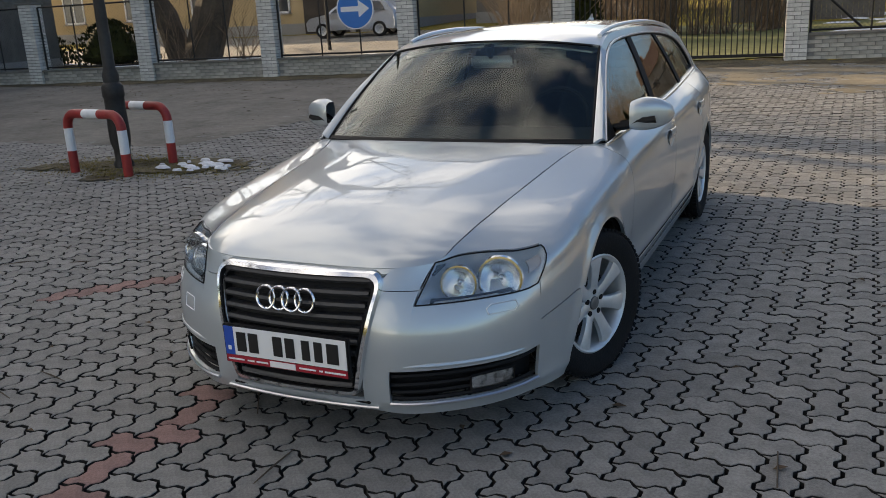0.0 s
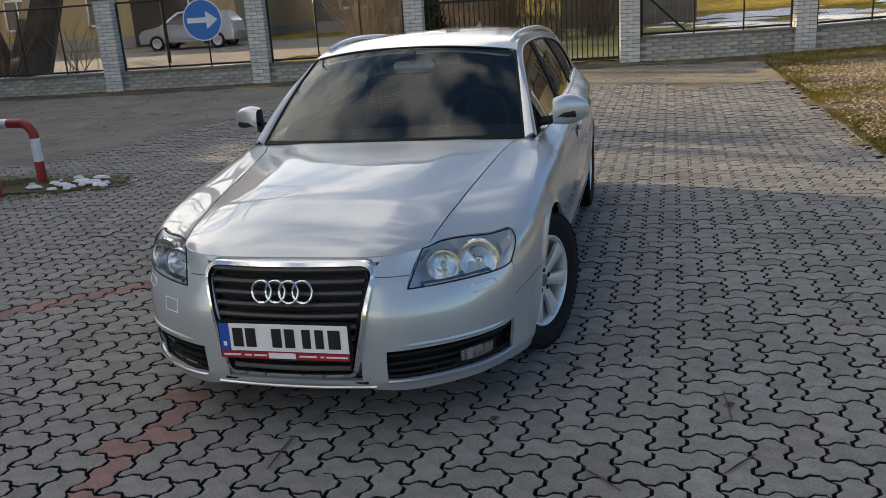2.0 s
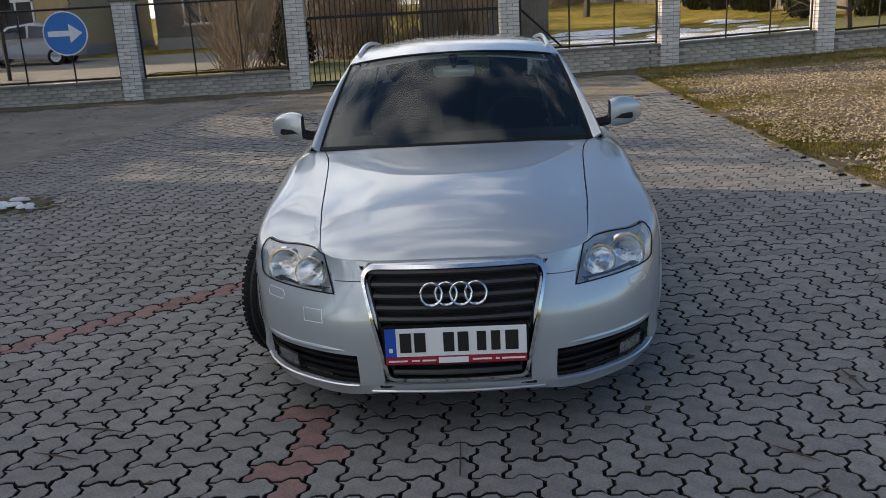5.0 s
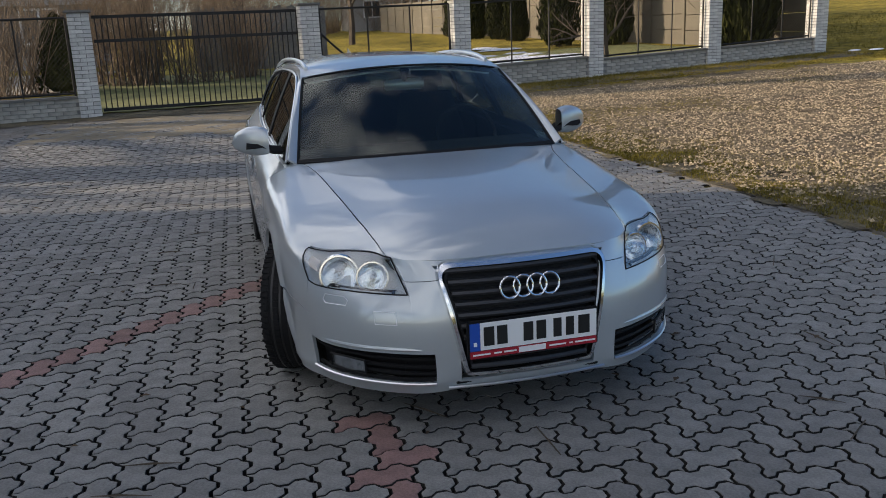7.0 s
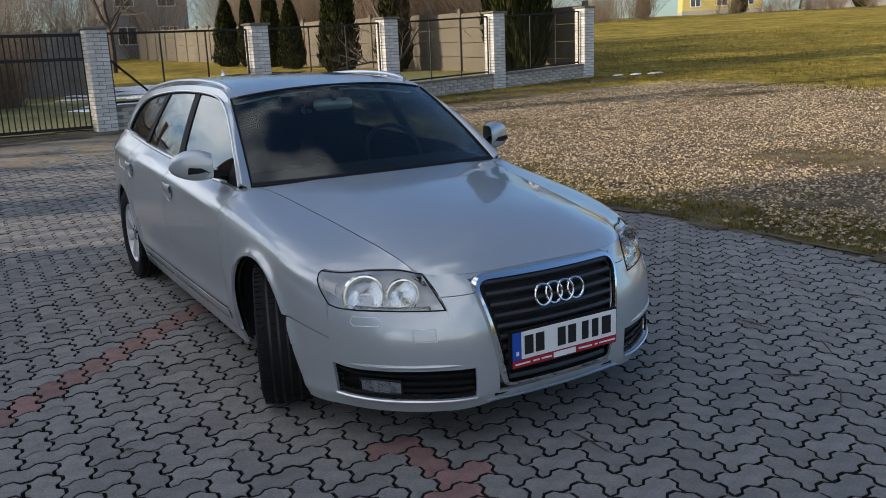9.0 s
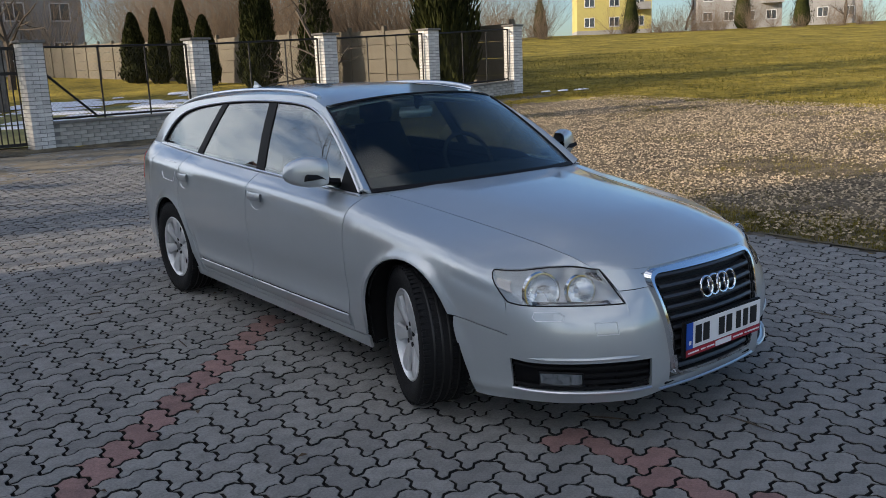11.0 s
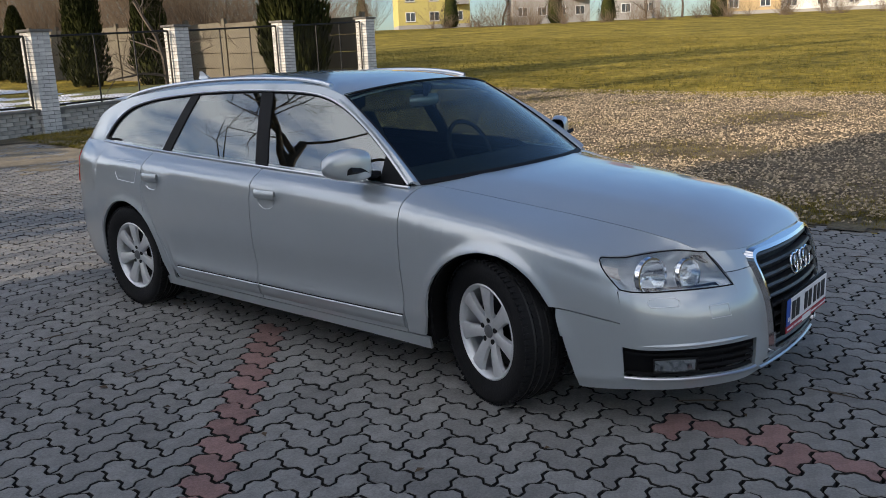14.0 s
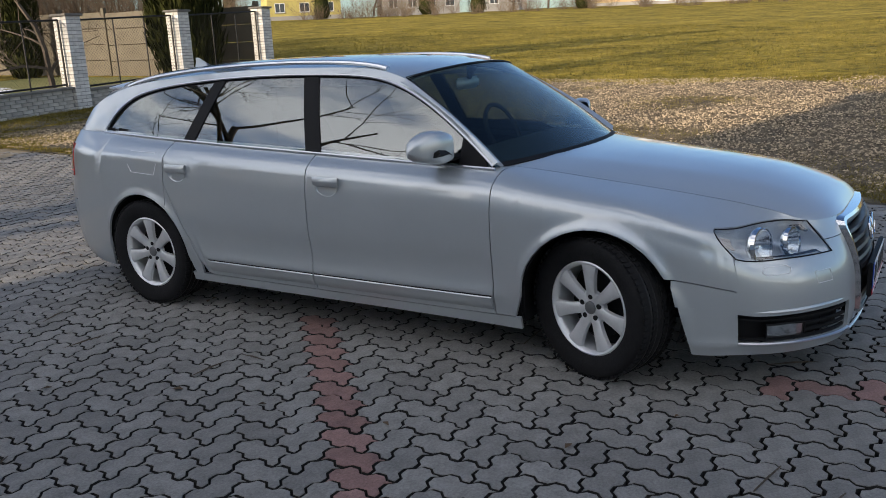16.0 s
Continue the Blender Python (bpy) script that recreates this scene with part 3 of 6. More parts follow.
    panel("sill", [u_at(y) for y in steps_y(0.36, 2.50)], lambda u: 0.0, lambda u: v_at(u, 0.228), side, car, nv=6)
    panel("rear_bumper", list(np.linspace(u_at(3.553), 19, 30)), lambda u: 0.0, lambda u: 2.1, side, car, nv=14)
    panel("tail_corner", list(np.linspace(u_at(3.5502), 19, 30)), lambda u: 2.12, lambda u: 5.0, side, car, nv=18)
    panel("tail_lamp", list(np.linspace(16.0, 17.4, 10)), lambda u: 2.55, lambda u: 3.35, side, car, "red tail lamp", nv=8, out=0.006, material=REDLENS)
    # dark shell behind the gaps
    part("inner_shell", slab([c for c in (column(u, 0.1, 4.9, 16, side, -0.03) for u in [u_at(y) for y in steps_y(0.37, 2.48, 0.12)]) if c], 0.01, (-side, 0, 0)), BLACK, car)
    part("inner_shell", slab([c for c in (column(u, 0.1, 4.9, 22, side, -0.03) for u in [u_at(y) for y in steps_y(2.47, 3.6, 0.12)]) if c], 0.01, (-side, 0, 0)), BLACK, car)
    part("inner_shell", slab([c for c in (column(u, 0.1, 4.9, 22, side, -0.03) for u in [u_at(y) for y in steps_y(-0.30, 0.36, 0.1)]) if c], 0.01, (-side, 0, 0)), BLACK, car)
    # lower side moulding
    for y0, y1 in ((door0 + 0.01, 1.548), (1.562, 2.33)):
        us2 = [u_at(y) for y in np.linspace(y0, y1, 16)]
        part("side_moulding", slab([[skin(u, v_at(u, z), side, o) for z, o in ((0.255, 0.001), (0.262, 0.008), (0.29, 0.011), (0.318, 0.007), (0.322, 0.001))] for u in us2], 0.004, (-side, 0, 0)), PAINT, car, "", True)
        part("moulding_seam", tube(bmesh.new(), [skin(u, v_at(u, 0.324), side, 0.001) for u in us2], 0.0035, 5), BLACK, car)
    # window frame, glass, trim
    rows = []
    for y in np.linspace(1.105, 3.64, 60):
        lo = spline(DLO, y) + 0.012 if y < 3.285 else spline(BELT, y) + 0.002
        hi = spline(EAVE, y)
        row = [glass_at(y, lo + (hi - lo) * k / 8, side, -0.004 + 0.004 * k / 8) for k in range(9)]
        if y >= 3.285:
            base = skin(u_rear(y), 5.0, side)
            row = [Vector((base.x + (row[8].x - base.x) * (k / 8) ** 1.25, y, base.z + (hi - base.z) * k / 8)) for k in range(9)]
        rows.append(row)
    part("roof_side", slab(rows, 0.02, (-side, 0, -0.2)), PAINT, car, "", True)
    # front pillar
    rows = []
    for k in range(15):
        s = k / 14
        y = 0.535 + s * 0.60
        d = glass_at(y, spline(DLO, y) + 0.010, side)
        w = Vector((side * (0.722 - 0.118 * s), 0.505 + 0.60 * s, 0.908 + 0.400 * s - 0.04 * s * (s - 1) * 4 * -0.55))
        w.z = 0.908 + (spline(EAVE, 1.11) - 0.908) * (s + 0.22 * s * (1 - s))
        m = (d + w) / 2 + Vector((side * 0.016, -0.010, 0.018)) * (1 - s ** 2)
        rows.append([d, d.lerp(m, 0.6) + Vector((side * 0.004, 0, 0.003)), m, m.lerp(w, 0.5) + Vector((0, -0.003, 0.004)), w])
    part("front_pillar", slab(rows, 0.015, (-side, 0.3, -0.5)), PAINT, car, "", True)

    def pane(name, b0, b1, t0, t1, label=""):
        rr = []
        for k in range(15):
            f = k / 14
            yb, yt = b0 + (b1 - b0) * f, t0 + (t1 - t0) * f
            zb, zt = spline(BELT, yb) + 0.008, spline(DLO, yt) - 0.002
            rr.append([glass_at(yb + (yt - yb) * j / 8, zb + (zt - zb) * j / 8, side, -0.012) for j in range(9)])
        part(name, slab(rr, 0.004, (-side, 0, 0)), GLASS, car, label, True)
    pane("front_window", 0.70, 1.545, 0.70, 1.665)
    pane("rear_window", 1.625, 2.485, 1.75, 2.335)
    pane("quarter_window", 2.555, 3.285, 2.40, 3.12)
    for yb0, yb1, yt0, yt1 in ((1.535, 1.635, 1.655, 1.755), (2.475, 2.565, 2.325, 2.41), (0.56, 0.715, 0.60, 0.715)):
        post = [[glass_at(yb + (yt - yb) * j / 6, spline(BELT, yb) + 0.004 + (spline(DLO, yt) - spline(BELT, yb)) * j / 6, side, -0.006) for j in range(7)] for yb, yt in ((yb0 + (yb1 - yb0) * k / 3, yt0 + (yt1 - yt0) * k / 3) for k in range(4))]
        part("window_post", slab(post, 0.02, (-side, 0, 0)), BLACK, car)
    part("window_trim", tube(bmesh.new(), [glass_at(y, spline(BELT, y) + 0.004, side, 0.006) for y in np.linspace(0.52, 3.30, 40)], 0.0075, 6), SATIN, car, "satin aluminium strip")
    top = [glass_at(y, spline(DLO, y) + 0.008, side, 0.002) for y in list(np.linspace(0.535, 3.0, 50)) + list(np.linspace(3.02, 3.3, 14))]
    part("window_trim", tube(bmesh.new(), top, 0.006, 6), SATIN, car, "satin aluminium strip")
    part("window_seal", tube(bmesh.new(), [p + Vector((-side * 0.010, 0, -0.008)) for p in top], 0.009, 6), BLACK, car)
    # roof rail
    rail = [glass_at(y, spline(EAVE, y), side) + Vector((-side * (0.012 + 0.02 * abs(y - 2.2) / 1.0), 0, 0.010 + 0.018 * (1 - abs((y - 2.22) / 1.0) ** 4))) for y in np.linspace(1.24, 3.2, 44)]
    part("roof_rail", tube(bmesh.new(), rail, 0.0125, 8), SATIN, car, "satin aluminium roof rail", True)

# roof
rows = []
for k in range(40):
    s = k / 39
    ye = 1.105 + s * (3.42 - 1.105)
    e = glass_at(ye, spline(EAVE, ye))
    yc = ye - 0.125 * (1 - s) ** 2 + 0.14 * s ** 3
    zc = spline(RIDGE, yc)
    rows.append([Vector((e.x * f, yc + (ye - yc) * f * f, e.z + (zc - e.z) * (1 - abs(f) ** 2.6))) for f in np.linspace(-1, 1, 33)])
part("roof", slab(rows, 0.012, (0, 0, -1)), PAINT, car, "", True)
# tailgate
rows = []
for k in range(10):
    s = k / 9
    rows.append([Vector((f * (0.52 + 0.08 * s), 3.38 + 0.22 * s + 0.12 * (1 - f * f), 1.27 - 0.26 * s + 0.03 * (1 - f * f) * (1 - s))) for f in np.linspace(-1, 1, 15)])
part("rear_screen", slab(rows, 0.006, (0, -1, 0)), GLASS, car, "tinted rear window", True)
# bonnet
rows = []
for k in range(44):
    s = k / 43
    u = 2.0 + s ** 0.9 * 6.93
    e = skin(u, 5.0)
    e = Vector((e.x - 0.004, e.y, e.z - 0.010 * max(0, 1 - s / 0.05) ** 2))
    yc = e.y + (-0.112 * (1 - s) - 0.19 * s)
    crown = 0.004 + 0.056 * math.sin(math.pi * min(1, s * 1.05) ** 0.7) * 0.9 + 0.022 * s
    row = []
    for f in np.linspace(-1, 1, 41):
        dome = 0.006 * math.exp(-((abs(f) - 0.62) / 0.10) ** 2) * min(1, s * 4)
        row.append(Vector((e.x * f, yc + (e.y - yc) * abs(f) ** (2.0 + 2.4 * (1 - s) ** 3), e.z + crown * (1 - abs(f) ** 2.2) + dome * 0.4)))
    rows.append(row)
part("bonnet", slab(rows, 0.014, (0, 0, -1)), PAINT, car, "", True)
part("bonnet_shell", slab([[p + Vector((0, 0.0, -0.035)) for p in r] for r in rows[::6]], 0.01, (0, 0, -1)), BLACK, car)
# windscreen
rows = []
for k in range(21):
    s = k / 20
    xe = 0.716 - 0.120 * s
    ye, yc = 0.510 + 0.598 * s, 0.330 + 0.655 * s
    zt_e = 0.906 + (spline(EAVE, 1.11) - 0.908) * (s + 0.22 * s * (1 - s))
    zc = 0.925 + (1.360 - 0.925) * (s + 0.20 * s * (1 - s))
    rows.append([Vector((xe * f, yc + (ye - yc) * abs(f) ** 2.3, zc + (zt_e - zc) * abs(f) ** 2.3)) for f in np.linspace(-1, 1, 33)])
part("windscreen", slab(rows, 0.005, (0, 1, -0.4)), SCREEN, car, "clear windscreen reflecting the sky", True)
edge = [rows[k][0] for k in range(20, -1, -1)] + rows[0][1:] + [rows[k][-1] for k in range(1, 21)] + rows[20][-2:0:-1]
part("windscreen_seal", tube(bmesh.new(), edge + edge[:1], 0.007, 6, False), BLACK, car)
part("windscreen_border", slab([[rows[0][j].lerp(rows[1][j], k) + Vector((0, -0.001, 0.004)) for j in range(33)] for k in (0, 0.55)], 0.003, (0, 0, -1)), BLACK, car)
part("cowl", slab([[p + Vector((0, dy, dz)) for p in rows[0]] for dy, dz in ((-0.05, -0.028), (0.02, -0.01))], 0.01, (0, 0, -1)), BLACK, car)
for x0, x1 in ((-0.62, 0.02), (0.58, -0.05)):
    wp = [Vector((x0 + (x1 - x0) * f, 0.345 + 0.19 * abs(x0 + (x1 - x0) * f) ** 2 / 0.5, 0.932 - 0.02 * abs(x0 + (x1 - x0) * f))) for f in np.linspace(0, 1, 9)]
    part("wiper", tube(bmesh.new(), wp, 0.008, 5), BLACK, car)


# grille
def grille_y(x, z):
    return spline([(0.20, -0.985), (0.30, -1.002), (0.45, -1.000), (0.58, -0.972), (0.66, -0.935), (0.72, -0.895)], z) + 0.30 * x * x


def grille_loop(inset, n=9):
    top, bot = 0.688 - inset, 0.232 + inset
    wt, wb = 0.366 - inset, 0.272 - inset * 0.9
    corners = [(-wt, top, 0.075), (wt, top, 0.075), (wb, bot, 0.035), (-wb, bot, 0.035)]
    loop = []
    for k, (x, z, r) in enumerate(corners):
        p, q = Vector(corners[k - 1][:2]), Vector(corners[(k + 1) % 4][:2])
        c = Vector((x, z))
        r = max(0.012, r - inset * 0.6)
        a, b = c + (p - c).normalized() * r, c + (q - c).normalized() * r
        for j in range(n):
            f = j / (n - 1)
            loop.append((a * (1 - f) ** 2 + c * 2 * f * (1 - f) + b * f * f))
        nxt = corners[(k + 1) % 4]
        r2 = max(0.012, nxt[2] - inset * 0.6)
        b2 = q + (c - q).normalized() * r2
        for j in range(1, 12):
            loop.append(b.lerp(b2, j / 12))
    return loop


def grille_ring(inset0, inset1, y0, y1, rise):
    bm = bmesh.new()
    lines = [[Vector((p.x, grille_y(p.x, p.y) - o, p.y)) for p in grille_loop(i)] for i, o in ((inset0, y0), (inset0 + 0.3 * (inset1 - inset0), rise), (inset0 + 0.75 * (inset1 - inset0), rise), (inset1, y1))]
    lines = [ln + ln[:1] for ln in lines]
    sheet(bm, lines)
    bmesh.ops.remove_doubles(bm, verts=bm.verts, dist=1e-5)
    return bm


grille = part("grille", slab([[Vector((x, grille_y(x, z) + 0.035, z)) for x in np.linspace(-1, 1, 14) * (0.262 + 0.20 * (z - 0.23) - 0.05 * max(0, (z - 0.60) / 0.07) ** 2)] for z in np.linspace(0.235, 0.672, 18)], 0.02, (0, 1, 0)), BLACK, car, "black single-frame grille with horizontal slats")
part("grille_frame", grille_ring(0.0, 0.030, -0.035, -0.03, 0.014), CHROME, grille, "chrome frame", True)
part("inner_frame", grille_ring(0.030, 0.048, -0.02, -0.035, -0.003), BLACK, grille, "", True)
for k in range(10):
    z = 0.275 + 0.0415 * k
    w = 0.232 + 0.205 * (z - 0.23)
    part("slat", slab([[Vector((x, grille_y(x, z) + dy, z + dz)) for dy, dz in ((0.03, 0.012), (0.002, 0.010), (-0.004, 0.0), (0.002, -0.010), (0.03, -0.012))] for x in np.linspace(-w, w, 15)], 0.004, (0, 1, 0)), SLATGREY, grille, "", True)
for k in range(4):
    ring = bmesh.new()
    c = Vector(((k - 1.5) * 0.0545, -0.992 - 0.004, 0.583))
    pts = [c + Vector((0.039 * math.cos(a), 0.20 * 0.039 * math.sin(a) * 1.0 + 0.003 * (k % 2), 0.041 * math.sin(a))) for a in np.linspace(0, 2 * math.pi, 37)]
    part("badge_ring", tube(ring, pts, 0.0052, 8, False), CHROME, grille, "chrome ring", True)
part("lower_slot", boxes(((-0.30, -0.966, 0.203), (0.30, -0.950, 0.214)), bevel=0.003), BLACK, car)
part("lower_strip", tube(bmesh.new(), [Vector((x, -0.982 + 0.22 * x * x, 0.190)) for x in np.linspace(-0.33, 0.33, 15)], 0.006, 6), SATIN, car)
# number plate: plain bars instead of characters
plate = part("number_plate", boxes(((-0.268, -1.032, 0.322), (0.268, -1.012, 0.474)), bevel=0.004), BLACK, car, "white number plate with blue band and red strip")
part("plate_face", boxes(((-0.219, -1.035, 0.357), (0.260, -1.0315, 0.467)), bevel=0.001), PLATEWHITE, plate)
part("plate_band", boxes(((-0.260, -1.035, 0.357), (-0.2195, -1.0315, 0.467))), PLATEBLUE, plate)
part("plate_strip", boxes(((-0.260, -1.035, 0.327), (0.260, -1.0315, 0.355))), PLATERED, plate)
part("strip_patch", boxes(((-0.065, -1.0375, 0.330), (0.045, -1.0352, 0.352))), PLATEWHITE, plate)
for x0, w in ((-0.205, 0.042), (-0.152, 0.042), (-0.045, 0.040), (0.008, 0.040), (0.078, 0.034), (0.130, 0.034), (0.182, 0.048)):
    part("plate_bar", boxes(((x0, -1.0375, 0.374), (x0 + w, -1.0352, 0.450)), bevel=0.0008), INK, plate)
part("plate_bar", boxes(((-0.246, -1.0375, 0.376), (-0.233, -1.0352, 0.392))), PLATEWHITE, plate)
for x0, w in ((-0.25, 0.07), (-0.165, 0.03), (-0.125, 0.05), (0.06, 0.07), (0.145, 0.014), (0.168, 0.085)):
    part("strip_bar", boxes(((x0, -1.0375, 0.338), (x0 + w, -1.0352, 0.344))), PLATEWHITE, plate)
for side in (1, -1):
    # washer cover outline and mirrors, handles
    loop = [skin(u, v, side, 0.001) for u, v in ((3.12, 2.50), (3.60, 2.50), (3.66, 2.62), (3.60, 2.80), (3.14, 2.80), (3.07, 2.68), (3.12, 2.50))]
    part("washer_cover", tube(bmesh.new(), loop, 0.0022, 5, False), LAMPGREY, car)
    if side < 0:
        loop = [skin(u, v, side, 0.001) for u, v in ((2.28, 2.02), (2.62, 2.02), (2.62, 2.40), (2.28, 2.40), (2.28, 2.02))]
        part("tow_cover", tube(bmesh.new(), loop, 0.002, 5, False), LAMPGREY, car)
        loop = [skin(u_at(y), v_at(u_at(y), z), side, 0.001) for y, z in ((2.70, 0.80), (2.90, 0.81), (2.93, 0.85), (2.92, 0.93), (2.71, 0.925), (2.68, 0.86), (2.70, 0.80))]
        part("fuel_flap", tube(bmesh.new(), loop, 0.002, 5, False), LAMPGREY, car)
    for yh, zh in ((1.41, 0.815), (2.50, 0.838)):
        u0 = u_at(yh)
        base = skin(u0, v_at(u0, zh), side)
        bm = bmesh.new()
        lathe(bm, [(0.0, -0.004), (0.034, -0.003), (0.040, 0.003)], 20, "x")
        bmesh.ops.transform(bm, matrix=Matrix.Translation(base + Vector((side * 0.007, 0, -0.022))) @ Matrix.Diagonal((side, 1.75, 1.12, 1)), verts=bm.verts)
        part("handle_cup", bm, PAINT, car, "", True)
        bm = bmesh.new()
        sheet(bm, [[base + Vector((side * (0.008 + 0.014 * math.sin(math.pi * min(1, max(0, (f + 0.06) / 1.12))) ** 0.5 + 0.010 * math.cos(a)), (f - 0.5) * 0.160, 0.010 + 0.023 * math.sin(a))) for a in np.linspace(0, 2 * math.pi, 11)] for f in np.linspace(0, 1, 13)])
        part("door_handle", bm, PAINT, car, "", True)
    # mirror
    rows = []
    for k in range(15):
        s = k / 14
        x = 0.845 + 0.190 * s
        hh = 0.092 * (math.sin(math.pi * (0.20 + 0.80 * s) ** 0.9) ** 0.45 if s < 1 else 0.02)
        dd = 0.072 * (math.sin(math.pi * (0.24 + 0.74 * s)) ** 0.4 if s < 1 else 0.02)
        rows.append([Vector((side * x, 0.760 + 0.07 * s + math.copysign(abs(math.cos(a)) ** 0.55, math.cos(a)) * dd * (1 if math.cos(a) < 0 else 0.55), 0.994 + 0.006 * s + math.copysign(abs(math.sin(a)) ** 0.5, math.sin(a)) * hh * (1 if math.sin(a) > 0 else 0.70))) for a in np.linspace(0, 2 * math.pi, 25)])
    bm = bmesh.new()
    sheet(bm, rows)
    mirror = part("door_mirror", bm, PAINT, car, "silver door mirror with black foot", True)
    part("mirror_base", slab([[Vector((side * x, y, z)) for y, z in ((0.70, 0.985 - d), (0.74, 0.965 - d), (0.81, 0.962 - d), (0.84, 0.985 - d))] for x, d in ((0.775, 0.035), (0.83, 0.028), (0.88, 0.005), (0.92, 0.004), (0.965, -0.004))], 0.022, (0, 0, 1)), BLACK, mirror, "black foot")
    bm = bmesh.new()
    bmesh.ops.create_circle(bm, cap_ends=True, segments=20, radius=1, matrix=Matrix.Translation((side * 0.945, 0.838, 1.006)) @ pose(0, 0, 0, 90, 0, 0) @ Matrix.Diagonal((0.068, 0.048, 1, 1)))
    part("mirror_glass", bm, MIRRORGLASS, mirror)
# aerial fin
part("roof_aerial", slab([[Vector((x * (1 - h), 3.08 + 0.05 * h * 2.2 + l * (0.13 - 0.10 * h), 1.383 + 0.060 * h)) for l in np.linspace(0, 1, 5)] for x, h in ((-0.02, 0), (-0.012, 0.5), (0, 1), (0.012, 0.5), (0.02, 0))], 0.003, (0, 0, -1)), PAINT, car)


# wheels
def wheel(y, side, steer, name):
    m = pose(0.795 * side, y, 0.318, 0, 0, steer) @ pose(0, 0, 0, 0, 0, 0 if side > 0 else 180)
    hub = new(name)
    hub.parent = car
    hub.matrix_world = m
    hub.empty_display_size = 0.1
    tyre = bmesh.new()
    lathe(tyre, [(0.205, -0.085), (0.250, -0.108), (0.290, -0.112), (0.308, -0.102), (0.3165, -0.085), (0.318, -0.05), (0.318, 0.05), (0.3165, 0.085), (0.308, 0.102), (0.290, 0.112), (0.250, 0.106), (0.220, 0.094), (0.207, 0.088)], 64)
    part("tyre", tyre, RUBBER, hub, "black rubber tyre", True)
    for off in (-0.055, -0.018, 0.018, 0.055):
        gr = bmesh.new()
        lathe(gr, [(0.3184, off - 0.005), (0.3192, off), (0.3184, off + 0.005)], 64)
        part("tread_groove", gr, INK, hub)
    blocks = bmesh.new()
    for k in range(72):
        a = 2 * math.pi * k / 72
        for x0, x1 in ((0.072, 0.104), (-0.104, -0.072), (0.024, 0.049), (-0.049, -0.024)):
            bmesh.ops.create_cube(blocks, size=1, matrix=Matrix.Rotation(a + x0 * 0.6, 4, "X") @ Matrix.Translation(((x0 + x1) / 2, 0, 0.3155 if abs(x0) > 0.06 else 0.3172)) @ Matrix.Diagonal((x1 - x0, 0.017, 0.010, 1)))
    tagged(part("tread", blocks, RUBBER, hub), kind="stuff")
    rim = bmesh.new()
    lathe(rim, [(0.18, -0.09), (0.214, -0.088), (0.205, -0.06), (0.190, 0.0), (0.194, 0.06), (0.200, 0.076), (0.210, 0.086), (0.214, 0.092), (0.208, 0.095), (0.199, 0.089), (0.193, 0.078)], 56)
    part("rim", rim, RIM, hub, "silver alloy rim", True)
    disc = bmesh.new()
    lathe(disc, [(0.02, 0.02), (0.145, 0.02), (0.145, 0.0), (0.19, -0.03)], 40)
    part("brake_disc", disc, BLACK, hub, "", True)
    for k in range(7):
        sp = bmesh.new()
        rows = []
        for r, w, h in ((0.030, 0.024, 0.070), (0.055, 0.026, 0.072), (0.09, 0.0265, 0.079), (0.13, 0.0305, 0.084), (0.165, 0.036, 0.087), (0.188, 0.042, 0.088), (0.200, 0.052, 0.086)):
            rows.append([Vector((h - 0.020, -w, r)), Vector((h - 0.003, -w * 0.92, r)), Vector((h + 0.002, -w * 0.5, r)), Vector((h + 0.003, 0, r)), Vector((h + 0.002, w * 0.5, r)), Vector((h - 0.003, w * 0.92, r)), Vector((h - 0.020, w, r))])
        sheet(sp, rows)
        bmesh.ops.transform(sp, matrix=Matrix.Rotation(2 * math.pi * k / 7, 4, "X"), verts=sp.verts)
        part("spoke", sp, RIM, hub, "", True)
    cap = bmesh.new()
    lathe(cap, [(0.0, 0.082), (0.022, 0.081), (0.028, 0.078), (0.030, 0.070)], 24)
    part("hub_cap", cap, HUBGREY, hub, "grey hub cap", True)
    plate_bm = bmesh.new()
    lathe(plate_bm, [(0.028, 0.072), (0.060, 0.070), (0.075, 0.066), (0.080, 0.05)], 30)
    part("hub_plate", plate_bm, RIM, hub, "", True)
    for k in range(5):
        a = 2 * math.pi * k / 5 + 0.3
        bolt = bmesh.new()
        lathe(bolt, [(0.0, 0.0765), (0.0115, 0.0765), (0.013, 0.068)], 12)
        bmesh.ops.transform(bolt, matrix=Matrix.Translation((0, 0.050 * math.cos(a), 0.050 * math.sin(a))), verts=bolt.verts)
        part("wheel_bolt", bolt, BLACK, hub)


for y, nm, st in ((0.0, "front_wheel", -20), (2.843, "rear_wheel", 0)):
    for side in (1, -1):
        wheel(y, side, st, nm)
        well = bmesh.new()
        lathe(well, [(0.0, 0.52), (0.375, 0.52), (0.375, 0.855)], 26, "x", -0.35, math.pi + 0.35)
        bmesh.ops.transform(well, matrix=Matrix.Translation((0, y, 0.33)) @ Matrix.Diagonal((side, 1, 1, 1)), verts=well.verts)
        part("wheel_well", well, BLACK, car)
